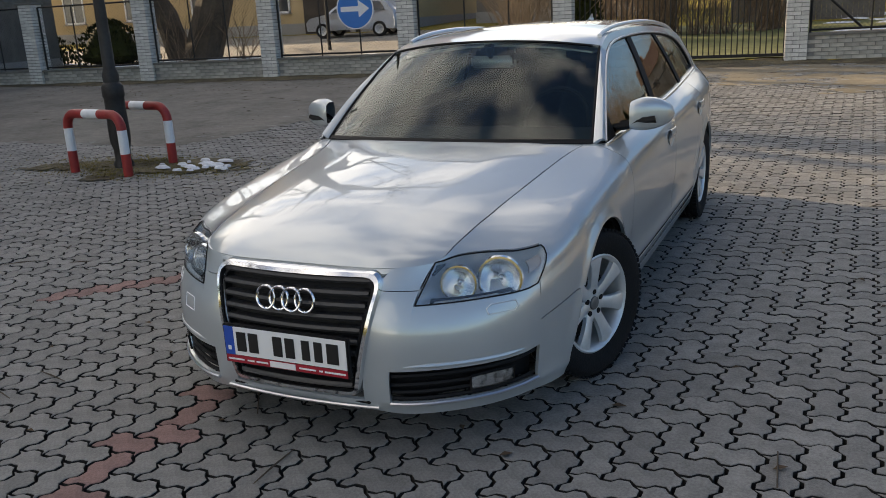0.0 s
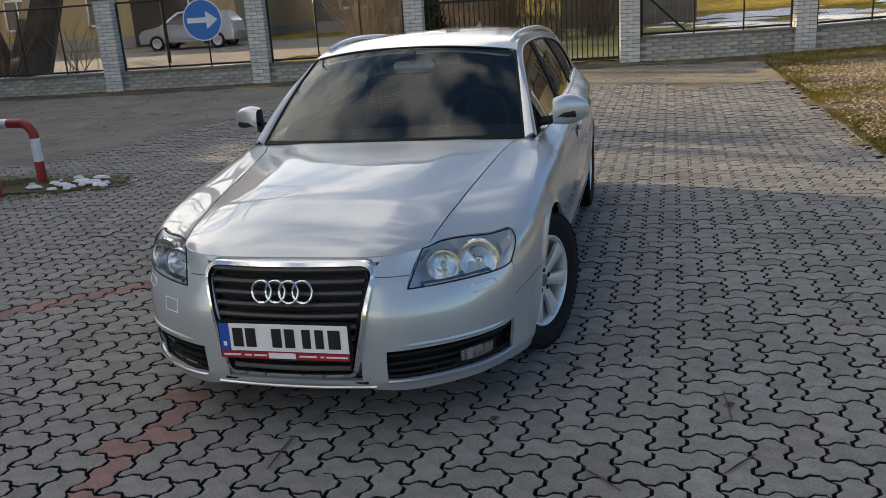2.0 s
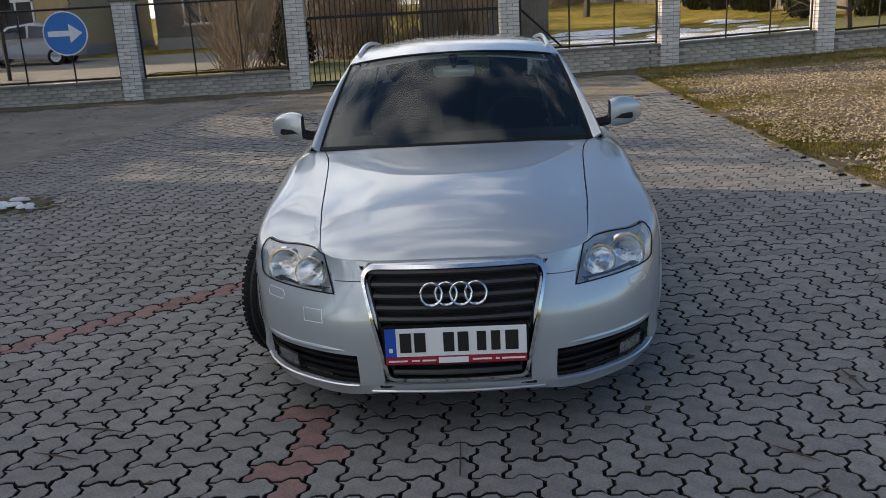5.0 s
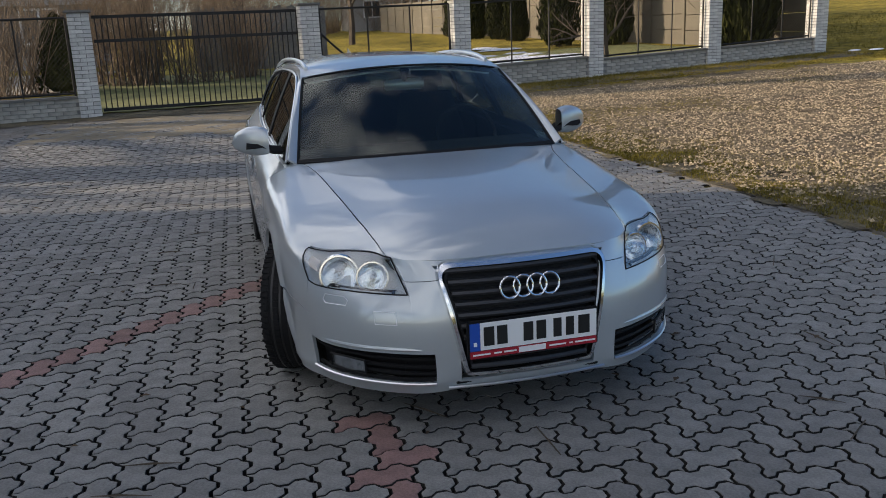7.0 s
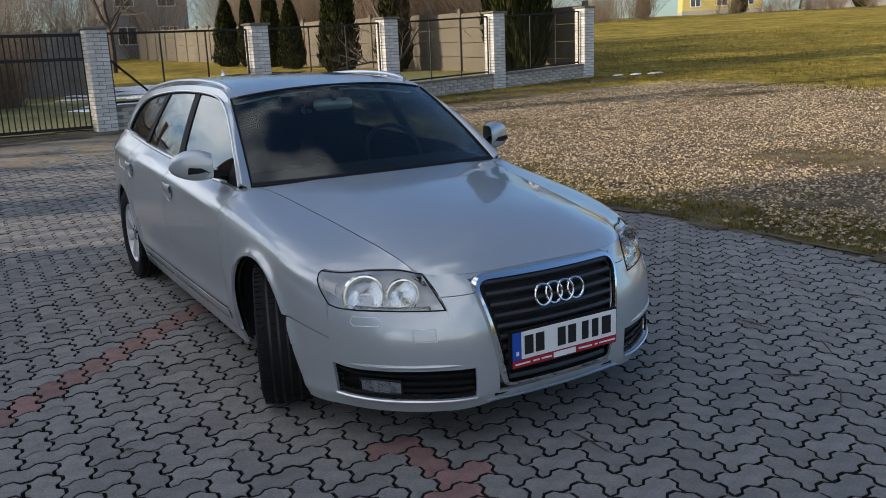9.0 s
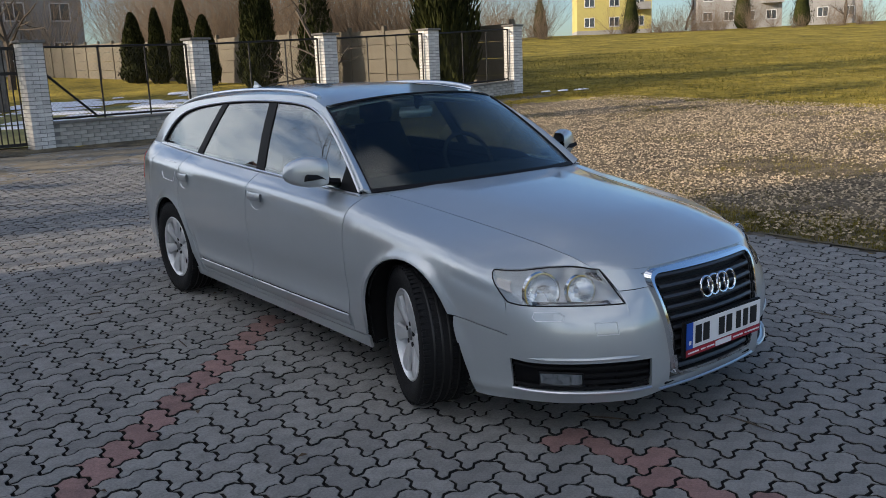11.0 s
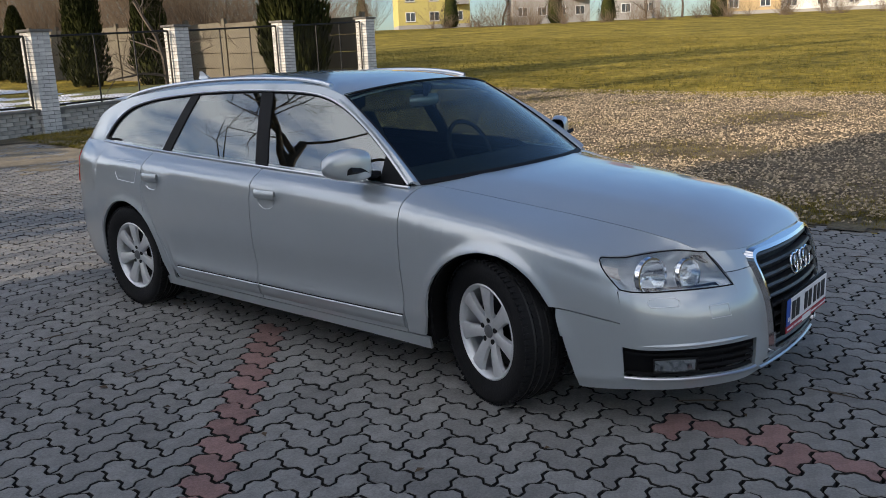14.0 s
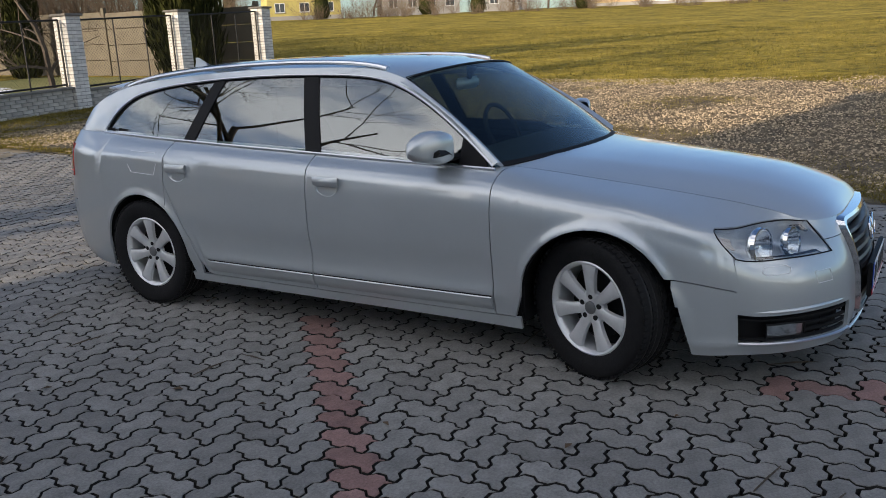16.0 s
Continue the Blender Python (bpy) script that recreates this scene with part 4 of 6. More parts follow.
# underside and cabin
part("underbody", boxes(((-0.50, -0.86, 0.19), (0.50, 3.50, 0.30)), ((-0.80, 0.42, 0.20), (0.80, 2.42, 0.26)), bevel=0.02), BLACK, car)
part("engine_block", boxes(((-0.36, -0.58, 0.30), (0.36, 0.40, 0.62)), bevel=0.03), BLACK, car)
part("dashboard", slab([[Vector((x, y, z)) for y, z in ((0.40, 0.86), (0.62, 0.915), (0.85, 0.93), (1.0, 0.89), (1.03, 0.70))] for x in np.linspace(-0.70, 0.70, 9)], 0.05, (0, 0, -1)), INTERIOR, car, "", True)
part("cabin_floor", boxes(((-0.60, 0.40, 0.27), (0.60, 3.45, 0.33)), ((-0.80, 0.45, 0.27), (0.80, 2.40, 0.32))), INTERIOR, car)
part("load_cover", boxes(((-0.56, 2.95, 0.86), (0.56, 3.45, 0.89))), INTERIOR, car)


def car_seat(x, y, w):
    bm = bmesh.new()
    box(bm, (x - w / 2, y - 0.25, 0.42), (x + w / 2, y + 0.27, 0.58), 0.05)
    part("seat", bm, INTERIOR, car, "dark seat cushion", True)
    bm = bmesh.new()
    sheet(bm, [[Vector((x + (w / 2) * math.cos(a) * (1 - 0.25 * max(0, k - 4) / 3), y + 0.28 + 0.22 * k / 7 + 0.08 * math.sin(a), 0.55 + 0.58 * k / 7)) for a in np.linspace(0, 2 * math.pi, 15)] for k in range(8)])
    part("backrest", bm, INTERIOR, car, "dark seat back", True)


for x in (-0.36, 0.36):
    car_seat(x, 1.55, 0.50)
    bm = bmesh.new()
    box(bm, (x - 0.13, 2.02, 1.13), (x + 0.13, 2.11, 1.29), 0.035)
    part("headrest", bm, INTERIOR, car, "dark headrest", True)
car_seat(0, 2.35, 1.25)
for x in (-0.42, 0, 0.42):
    bm = bmesh.new()
    box(bm, (x - 0.11, 2.84, 1.11), (x + 0.11, 2.91, 1.22), 0.03)
    part("headrest", bm, INTERIOR, car, "dark headrest", True)
wheel_pts = [Matrix.Translation((0.37, 1.06, 0.93)) @ pose(0, 0, 0, 65) @ Vector((0.18 * math.cos(a), 0.18 * math.sin(a), 0)) for a in np.linspace(0, 2 * math.pi, 29)]
part("steering_wheel", tube(bmesh.new(), wheel_pts, 0.014, 7, False), INTERIOR, car, "", True)
bm = bmesh.new()
box(bm, (-0.12, 1.075, 1.215), (0.12, 1.105, 1.28), 0.012)
part("rear_view_mirror", bm, LAMPGREY, car, "grey inside mirror", True)
part("mirror_stalk", tube(bmesh.new(), [(0, 1.06, 1.335), (0, 1.08, 1.27)], [0.03, 0.012], 8), BLACK, car)
part("headlining", slab([[Vector((x, y, 1.325 - 0.05 * (x / 0.55) ** 2)) for x in np.linspace(-0.55, 0.55, 7)] for y in (1.15, 1.6, 2.4, 3.2, 3.45)], 0.01, (0, 0, 1)), LAMPGREY, car)


# ---- ground ----
def lin(a, b, n):
    return [a + (b - a) * k / n for k in range(n)]


def far_terrain(x, y):
    k = min(1.0, 150.0 / max(1.0, math.hypot(x, y)))
    return terrain(x * k, y * k)


GATE0, GATE1, BAY, KERB = -3.50, 0.94, 3.415, 3.45


def fence_y(x):
    return 14.5 + 0.1057 * x


def paved(x, y):
    return -9.5 < x < KERB and -6 < y < fence_y(x) - 0.75 and not (old_road(x, y) and old_road(x + 0.9, y - 0.4))


def old_road(x, y):
    return x < -3.2 - 0.04 * y and y > 5.0 and (x < -6.2 + (y - 4.2) * 0.26 or y > 12.4)


xs = lin(-700, -60, 10) + lin(-60, -12, 24) + lin(-12, 22, 85) + lin(22, 90, 34) + lin(90, 700, 12) + [700]
ys = lin(-700, -40, 8) + lin(-40, -8, 12) + lin(-8, 22, 75) + lin(22, 90, 34) + lin(90, 700, 12) + [700]
bm = bmesh.new()
rows = []
for y in ys:
    row = []
    for x in xs:
        z = far_terrain(x, y)
        near = -25.6 < x < KERB + 0.1 and -7 < y < fence_y(x) - 0.3
        bump = 0.0 if near else 0.05 * noise.noise((x * 0.35, y * 0.35, 0)) + 0.02 * noise.noise((x * 1.7, y * 1.7, 3))
        row.append(Vector((x, y, z - (0.045 if near else 0.0) + bump * (0.3 if x < 16 else 1.0))))
    rows.append(row)
sheet(bm, rows)
ground = tagged(obj("ground", bm, GRASS, None, True), "winter meadow, yellow-green grass rising to the houses", "ground", kind="structure")


def patch(name, material, inside, x0, x1, y0, y1, step, lift, label, category, rough=0.0, kind="structure"):
    """A thin sheet on the ground over the cells that lie inside."""
    bm = bmesh.new()
    vs = {}

    def vert(i, j):
        if (i, j) not in vs:
            x, y = x0 + i * step, y0 + j * step
            jx, jy = 0.4 * step * noise.noise((x * 3, y * 3, 7)), 0.4 * step * noise.noise((x * 3, y * 3, 17))
            vs[i, j] = bm.verts.new((x + jx, y + jy, far_terrain(x, y) + lift + rough * noise.noise((x * 2.3, y * 2.3, 1))))
        return vs[i, j]
    for i in range(int((x1 - x0) / step)):
        for j in range(int((y1 - y0) / step)):
            if inside(x0 + (i + 0.5) * step, y0 + (j + 0.5) * step):
                bm.faces.new((vert(i, j), vert(i + 1, j), vert(i + 1, j + 1), vert(i, j + 1)))
    return tagged(obj(name, bm, material, None, True), label, category, kind=kind)


def wob(x, y, s=0.6, a=0.5):
    return a * noise.noise((x * s, y * s, 5.0)) + 0.4 * a * noise.noise((x * s * 4, y * s * 4, 9.0))


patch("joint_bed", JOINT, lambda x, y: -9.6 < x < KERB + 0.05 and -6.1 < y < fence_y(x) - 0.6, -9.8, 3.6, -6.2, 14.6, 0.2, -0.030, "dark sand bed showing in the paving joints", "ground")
patch("asphalt_yard", ASPHALT, lambda x, y: old_road(x, y) or (x < -9.3 and y > -6) or (x < -3 and y > fence_y(x) - 1.2), -26, -2.6, -6, 14.4, 0.12, 0.003, "worn grey asphalt yard with dirt streaks", "ground", 0.007)
patch("gravel_area", GRAVEL, lambda x, y: x > KERB + 0.75 + wob(x, y, 0.7, 0.9) and x < 14.6 + wob(x, y) * 2 and y < 12.6 + 0.1 * x - 0.3 * max(0, x - 10) + wob(x, y), 3.5, 17, -14, 14.5, 0.16, 0.022, "light gravel yard beside the paving", "gravel", 0.02)
patch("dirt_verge", DIRT, lambda x, y: (KERB - 0.05 + 0.12 * wob(x, y, 2.0) < x < KERB + 1.25 + wob(x, y, 0.8, 0.6)) and y < 13.9, 3.2, 5.6, -14, 14.2, 0.12, 0.012, "dark mossy verge along the paving edge", "verge", 0.015)
patch("fence_verge", DIRT, lambda x, y: fence_y(x) - 0.95 - 0.7 * (x > 3.5) + wob(x, y) * 0.6 < y < fence_y(x) + 0.3, -22, 15.2, 12.0, 17.4, 0.12, 0.014, "brown earth strip along the fence foot", "verge", 0.02)
patch("post_verge", DIRT, lambda x, y: ((x + 5.25) / 1.15) ** 2 + ((y - 3.75) / 0.55) ** 2 < 1 + wob(x, y, 1.6, 1.6), -7.2, -3.6, 2.6, 5.0, 0.07, 0.012, "mossy earth patch round the lamp post", "verge", 0.012)
patch("sand_film", mat("trodden_sand", (0.20, 0.165, 0.11), 0.95, spread=0.35, scale=5, bump=0.5, bump_scale=40), lambda x, y: y > 10.6 + wob(x, y, 0.8, 1.6) and y < fence_y(x) - 0.2 and -4.2 < x < 3.6, -4.4, 3.8, 9, 15, 0.10, 0.002, "sandy dirt covering the paving before the gate", "dirt", 0.010)
patch("driveway", mat("drive_gravel", (0.24, 0.215, 0.175), 0.95, spread=0.3, scale=4, bump=0.5, bump_scale=30), lambda x, y: 17.6 + wob(x, y) - 0.05 * (x + 12) < y < 29.8 and x < -4.6 + wob(x, y) and not (x > -9.0 and y < 20.6 + wob(x, y)), -30, -3.5, 15, 30, 0.25, 0.03, "light grey gravel drive before the ochre building", "driveway", 0.01)
patch("garden_lawn", LAWN, lambda x, y: fence_y(x) + 0.3 < y < 25.5 + wob(x, y) and -4.4 + wob(x, y) < x < 14.6 - 0.08 * (y - 16), -6, 15, 13.5, 27, 0.2, 0.035, "dull green winter lawn behind the fence", "lawn", 0.015)
rng = random.Random(5)


def snow_patch(x, y, sx, sy, name="snow_patch"):
    bm = bmesh.new()
    ring0, ring1 = [], []
    for k in range(18):
        a = 2 * math.pi * k / 18
        r = 1 + 0.45 * noise.noise((x + 2 * math.cos(a), y + 2 * math.sin(a), 3))
        px, py = x + sx * r * math.cos(a), y + sy * r * math.sin(a)
        ring0.append(bm.verts.new((px, py, far_terrain(px, py) + 0.03)))
        qx, qy = x + 0.7 * sx * r * math.cos(a), y + 0.7 * sy * r * math.sin(a)
        ring1.append(bm.verts.new((qx, qy, far_terrain(qx, qy) + 0.02 + min(0.05, 0.05 * min(sx, sy)) + 0.03)))
    for k in range(18):
        bm.faces.new((ring0[k], ring0[(k + 1) % 18], ring1[(k + 1) % 18], ring1[k]))
    bm.faces.new(ring1)
    return tagged(obj(name, bm, SNOW, None, True), "small remnant of old snow lying on the ground", "snow", group="snow remnants")


# ---- fence ----
BRICK_L, BRICK_H, BRICK_D = 0.25, 0.065, 0.12


def brick_mesh(lx, ly, lz, material):
    bm = bmesh.new()
    box(bm, (-lx / 2, -ly / 2, 0), (lx / 2, ly / 2, lz), 0)
    me = bpy.data.meshes.new("brick")
    bm.to_mesh(me)
    bm.free()
    me.materials.append(material)
    return me


STRETCH, STAINED = brick_mesh(0.248, 0.128, BRICK_H, BRICK), brick_mesh(0.248, 0.128, BRICK_H, DIRTYBRICK)
COURSE = BRICK_H + 0.011


def pillar_at(x, height):
    z = terrain(x, fence_y(x))
    p = root("fence_pillar", pose(x, fence_y(x), z, 0, 0, 6.0), "square white brick fence pillar with a concrete cap", "pillar", "fence pillars")
    part("core", boxes(((-0.186, -0.186, -0.1), (0.186, 0.186, height))), MORTAR, p)
    for k in range(int(height / COURSE)):
        for a in range(4):
            rot = a * math.pi / 2
            for off, me in (((-0.070, STRETCH),) if k % 2 else ((0.070, STRETCH),)):
                b = bpy.data.objects.new("brick", me)
                scene.collection.objects.link(b)
                b.parent = p
                b.matrix_local = Matrix.Rotation(rot, 4, "Z") @ Matrix.Translation((off, -0.130, k * COURSE + 0.006))
    bm = bmesh.new()
    box(bm, (-0.245, -0.245, height), (0.245, 0.245, height + 0.05), 0.012)
    part("cap", bm, COPING, p, "grey concrete cap")
    return p


def plinth(x0, x1, courses, last=False):
    y0, y1 = fence_y(x0), fence_y(x1)
    z0, z1 = terrain(x0, y0), terrain(x1, y1)
    length = math.hypot(x1 - x0, y1 - y0) - 0.39
    d = Vector((x1 - x0, y1 - y0, 0)).normalized()
    m = Matrix.Translation(Vector((x0, y0, z0)) + d * 0.195) @ Matrix.Rotation(math.atan2(d.y, d.x), 4, "Z")
    p = root("fence_plinth", m, "low white brick plinth under an iron fence panel", "wall", "fence plinths")
    slope = (z1 - z0) / length
    h = courses * COURSE
    bm = bmesh.new()
    bm_v = [bm.verts.new((x, y, z)) for x, zz in ((0, 0), (length, slope * length)) for y in (-0.11, 0.11) for z in (zz - 0.3, zz + h)]
    bmesh.ops.convex_hull(bm, input=bm_v)
    part("core", bm, MORTAR, p)
    for k in range(courses):
        n = int(length / 0.26)
        for i in range(n + 1):
            x = (i + (0.5 if k % 2 else 0)) * 0.26
            if x < length - 0.1:
                b = bpy.data.objects.new("brick", STAINED)
                scene.collection.objects.link(b)
                b.parent = p
                b.matrix_local = Matrix.Translation((min(x + 0.13, length - 0.12), -0.062, k * COURSE + slope * x + 0.004))
    bm = bmesh.new()
    bm_v = [bm.verts.new((x, y, z)) for x, zz in ((0, 0), (length, slope * length)) for y in (-0.17, 0.17) for z in (zz + h, zz + h + 0.045)]
    bmesh.ops.convex_hull(bm, input=bm_v)
    part("coping", bm, COPING, p, "grey concrete coping")
    return m, length, slope, h + 0.045


def fence_panel(x0, x1, courses, brace=False):
    m, length, slope, base = plinth(x0, x1, courses)
    p = root("wire_fence", m, "black iron fence panel filled with chain-link wire", "fence", "fence panels")
    top = 1.93 - 0.03
    lo = base + 0.05

    def zat(x, z):
        return z + slope * x
    for z in (lo, top):
        part("rail", tube(bmesh.new(), [(0.05, 0, zat(0.05, z)), (length - 0.05, 0, zat(length - 0.05, z))], 0.022, 6), IRON, p)
    for x in (0.05, length * 0.36, length * 0.68, length - 0.05):
        part("upright", tube(bmesh.new(), [(x, 0, zat(x, lo - 0.06)), (x, 0, zat(x, top))], 0.018 if 0.1 < x < length - 0.1 else 0.024, 6), IRON, p)
    if brace:
        part("brace", tube(bmesh.new(), [(0.05, 0.03, zat(0, lo + 0.85)), (0.95, 0.03, zat(0.95, lo))], 0.024, 6), IRON, p)
    wires = bmesh.new()
    gap, h = 0.085, top - lo
    k = -h
    while k < length:
        for sgn in (1, -1):
            a0, a1 = max(k, 0.05), min(k + h, length - 0.05)
            if a1 > a0:
                za, zb = (lo + (a0 - k), lo + (a1 - k)) if sgn > 0 else (top - (a0 - k), top - (a1 - k))
                tube(wires, [(a0, 0, zat(a0, za)), (a1, 0, zat(a1, zb))], 0.0022, 3, False)
        k += gap
    tagged(part("chain_link", wires, IRON, p, "thin wire mesh"), kind="stuff")


lefts = [GATE0 - k * BAY for k in range(7)]
rights = [GATE1 + k * BAY for k in range(5)]
for x in lefts + rights:
    pillar_at(x, 1.98)
for k in range(6):
    fence_panel(lefts[k + 1], lefts[k], 5 if k < 3 else 4)
for k in range(4):
    fence_panel(rights[k], rights[k + 1], 6 if k < 2 else 5, brace=k == 0)
# sliding gate
gz = terrain(-1.3, fence_y(-1.3))
gate = root("sliding_gate", pose(GATE0 + 0.2, fence_y(GATE0) + 0.26, gz + 0.06, 0, 0, 6.0), "black iron sliding gate of thin upright bars", "gate")
for z in (0.04, 1.38, 1.84):
    part("rail", boxes(((0, -0.025, z - 0.03), (4.3, 0.025, z + 0.03))), IRON, gate)
for k in range(40):
    part("bar", boxes(((0.05 + k * 0.1075, -0.011, 0.04), (0.072 + k * 0.1075, 0.011, 1.84))), IRON, gate)

# round sign on the fence
sx = -8.10
sign = root("road_sign", pose(sx, fence_y(sx) - 0.10, terrain(sx, fence_y(sx)) + 1.42, 0, 0, 8), "round blue road sign with a white arrow", "sign")
bm = bmesh.new()
bmesh.ops.create_cone(bm, cap_ends=True, segments=40, radius1=0.44, radius2=0.44, depth=0.012, matrix=pose(0, 0, 0, 90))
part("disc", bm, SIGNBLUE, sign, "blue disc")
bm = bmesh.new()
lathe(bm, [(0.415, -0.009), (0.44, -0.009), (0.44, -0.006)], 40, "y")
part("edge", bm, WHITEPAINT, sign)
bm = bmesh.new()
outline = [(-0.34, 0.055), (0.08, 0.055), (0.08, 0.19), (0.34, 0.0), (0.08, -0.19), (0.08, -0.055), (-0.34, -0.055)]
f = bm.faces.new([bm.verts.new((x, -0.009, z)) for x, z in outline])
ext = bmesh.ops.extrude_face_region(bm, geom=[f])
bmesh.ops.translate(bm, vec=(0, -0.003, 0), verts=[v for v in ext["geom"] if isinstance(v, bmesh.types.BMVert)])
part("arrow", bm, WHITEPAINT, sign, "white arrow")
part("bracket", boxes(((-0.03, 0.006, -0.5), (0.03, 0.07, 0.4))), IRON, sign)


# ---- barriers and lamp post ----
def barrier(x0, y0, x1, y1, label):
    d = Vector((x1 - x0, y1 - y0, 0))
    w = d.length
    p = root("barrier", Matrix.Translation((x0, y0, 0.0)) @ Matrix.Rotation(math.atan2(d.y, d.x), 4, "Z"), label, "barrier", "barriers round the lamp post")
    r, h = 0.15, 0.65
    path = [(0, 0, -0.05), (0, 0, 0.24)], [(0, 0, 0.24), (0, 0, 0.49)], [(0, 0, 0.49)] + [(r - r * math.cos(a), 0, h - r + r * math.sin(a)) for a in np.linspace(0, math.pi / 2, 8)] + [(w * 0.36, 0, h)], [(w * 0.36, 0, h), (w * 0.64, 0, h)], \
        [(w * 0.64, 0, h)] + [(w - r + r * math.sin(a), 0, h - r + r * math.cos(a)) for a in np.linspace(0, math.pi / 2, 8)] + [(w, 0, 0.49)], [(w, 0, 0.49), (w, 0, 0.24)], [(w, 0, 0.24), (w, 0, -0.05)]
    for k, pts in enumerate(path):
        part("white_band" if k % 2 else "red_band", tube(bmesh.new(), pts, 0.05, 16, True), WHITEPAINT if k % 2 else REDPAINT, p, "white painted band" if k % 2 else "red painted band", True)


barrier(-5.90, 3.37, -5.02, 3.27, "red and white steel hoop barrier")
barrier(-5.96, 4.12, -5.06, 4.00, "red and white steel hoop barrier behind the lamp post")
post = root("lamp_post", pose(-5.48, 3.68, 0), "dark cast-iron lamp post with a thickened foot", "lamp post")
bm = bmesh.new()
lathe(bm, [(0.105, 0.0), (0.11, 0.06), (0.085, 0.10), (0.09, 0.22), (0.112, 0.30), (0.115, 0.42), (0.108, 0.70), (0.108, 0.78), (0.118, 0.80), (0.118, 0.90), (0.10, 0.93)], 18, "z")
part("foot", bm, RUSTIRON, post, "dark thick foot", True)
bm = bmesh.new()
lathe(bm, [(0.10, 0.93), (0.084, 0.95), (0.088, 1.03), (0.066, 1.10), (0.060, 1.6), (0.052, 4.2), (0.0, 4.2)], 16, "z")
part("shaft", bm, RUSTIRON, post, "", True)
for k in range(22):
    a, r = rng.uniform(0, 6.28), rng.uniform(0.2, 1)
    cx, cy = -4.55 + 0.55 * r * math.cos(a), 3.80 + 0.32 * r * math.sin(a)
    s = rng.uniform(0.02, 0.055)
    snow_patch(cx, cy, s * rng.uniform(1, 2), s)
for k in range(110):
    cx, cy = rng.uniform(1.6, 9.8), rng.uniform(18.0, 30)
    s = rng.uniform(0.10, 0.48)
    snow_patch(cx, cy, s * rng.uniform(1.2, 2.6), s)
for k in range(16):
    cx, cy = rng.uniform(-22, -6), rng.uniform(16.5, 19)
    snow_patch(cx, cy, rng.uniform(0.4, 1.3), rng.uniform(0.1, 0.3))
for k in range(3):
    snow_patch(15.4 + 0.5 * k, 15.5 - 0.25 * k, rng.uniform(0.15, 0.35), 0.12)


# ---- trees ----
def bare_tree(x, y, height, radius, seed, label, depth=5, spread=0.55, sides=5, first=0.3, lean=(0, 0)):
    rr = random.Random(seed)
    t = root("bare_tree", pose(x, y, far_terrain(x, y) - 0.05), label, "tree")
    trunk, crown = bmesh.new(), bmesh.new()

    def limb(bm, start, way, length, rad, level):
        pts, p, d = [start], start, way
        n = 5 if level < 2 else 3
        for k in range(n):
            d = (d + Vector((rr.gauss(0, 0.16), rr.gauss(0, 0.16), rr.gauss(0.03, 0.10)))).normalized()
            p = p + d * (length / n)
            pts.append(p)
        tube(bm, pts, [rad * (1 - 0.62 * k / n) for k in range(n + 1)], sides if level < 2 else 3, False)
        if level >= depth:
            return
        kids = 4 if level < 2 else 3
        for k in range(kids + (3 if level == 0 else 0)):
            f = rr.uniform(first if level == 0 else 0.3, 1.0)
            i = min(n - 1, int(f * n))
            s = pts[i].lerp(pts[i + 1], f * n - i)
            a = rr.uniform(0, 6.28)
            axis = (d.cross(Vector((math.cos(a), math.sin(a), 0.3)))).normalized()
            w = (d * math.cos(spread * rr.uniform(0.7, 1.7)) + axis * math.sin(spread * rr.uniform(0.7, 1.7))).normalized()
            limb(crown, s, w, length * rr.uniform(0.45, 0.72), rad * (1 - 0.6 * f) * rr.uniform(0.45, 0.7), level + 1)
    limb(trunk, Vector((0, 0, 0)), Vector((lean[0], lean[1], 1)).normalized(), height * 0.55, radius, 0)
    part("trunk", trunk, BARK, t, "", True)
    part("crown", crown, BARK, t, "bare dark branches")
    return t


def shrub(x, y, h, n, seed, spread=0.7, label="bare twiggy shrub behind the fence"):
    rr = random.Random(seed)
    t = root("shrub", pose(x, y, far_terrain(x, y) - 0.03), label, "shrub", "bare shrubs")
    bm = bmesh.new()
    for k in range(n):
        a, s = rr.uniform(0, 6.28), rr.uniform(0.1, 1) * spread
        p = Vector((0.25 * rr.gauss(0, 1) * spread, 0.25 * rr.gauss(0, 1) * spread, 0))
        d = Vector((math.cos(a) * s, math.sin(a) * s, 1)).normalized()
        pts = [p]
        for j in range(5):
            d = (d + Vector((rr.gauss(0, 0.14), rr.gauss(0, 0.14), 0.02))).normalized()
            p = p + d * h * rr.uniform(0.15, 0.25)
            pts.append(p)
            if rr.random() < 0.8:
                q = (d + Vector((rr.gauss(0, 0.5), rr.gauss(0, 0.5), 0.1))).normalized()
                tube(bm, [p, p + q * h * 0.16, p + q * h * 0.3 + Vector((0, 0, 0.03))], [0.006, 0.005, 0.002], 3, False)
        tube(bm, pts, [0.014, 0.012, 0.010, 0.008, 0.006, 0.003], 3, False)
    tagged(part("crown", bm, TWIG, t), kind="stuff")


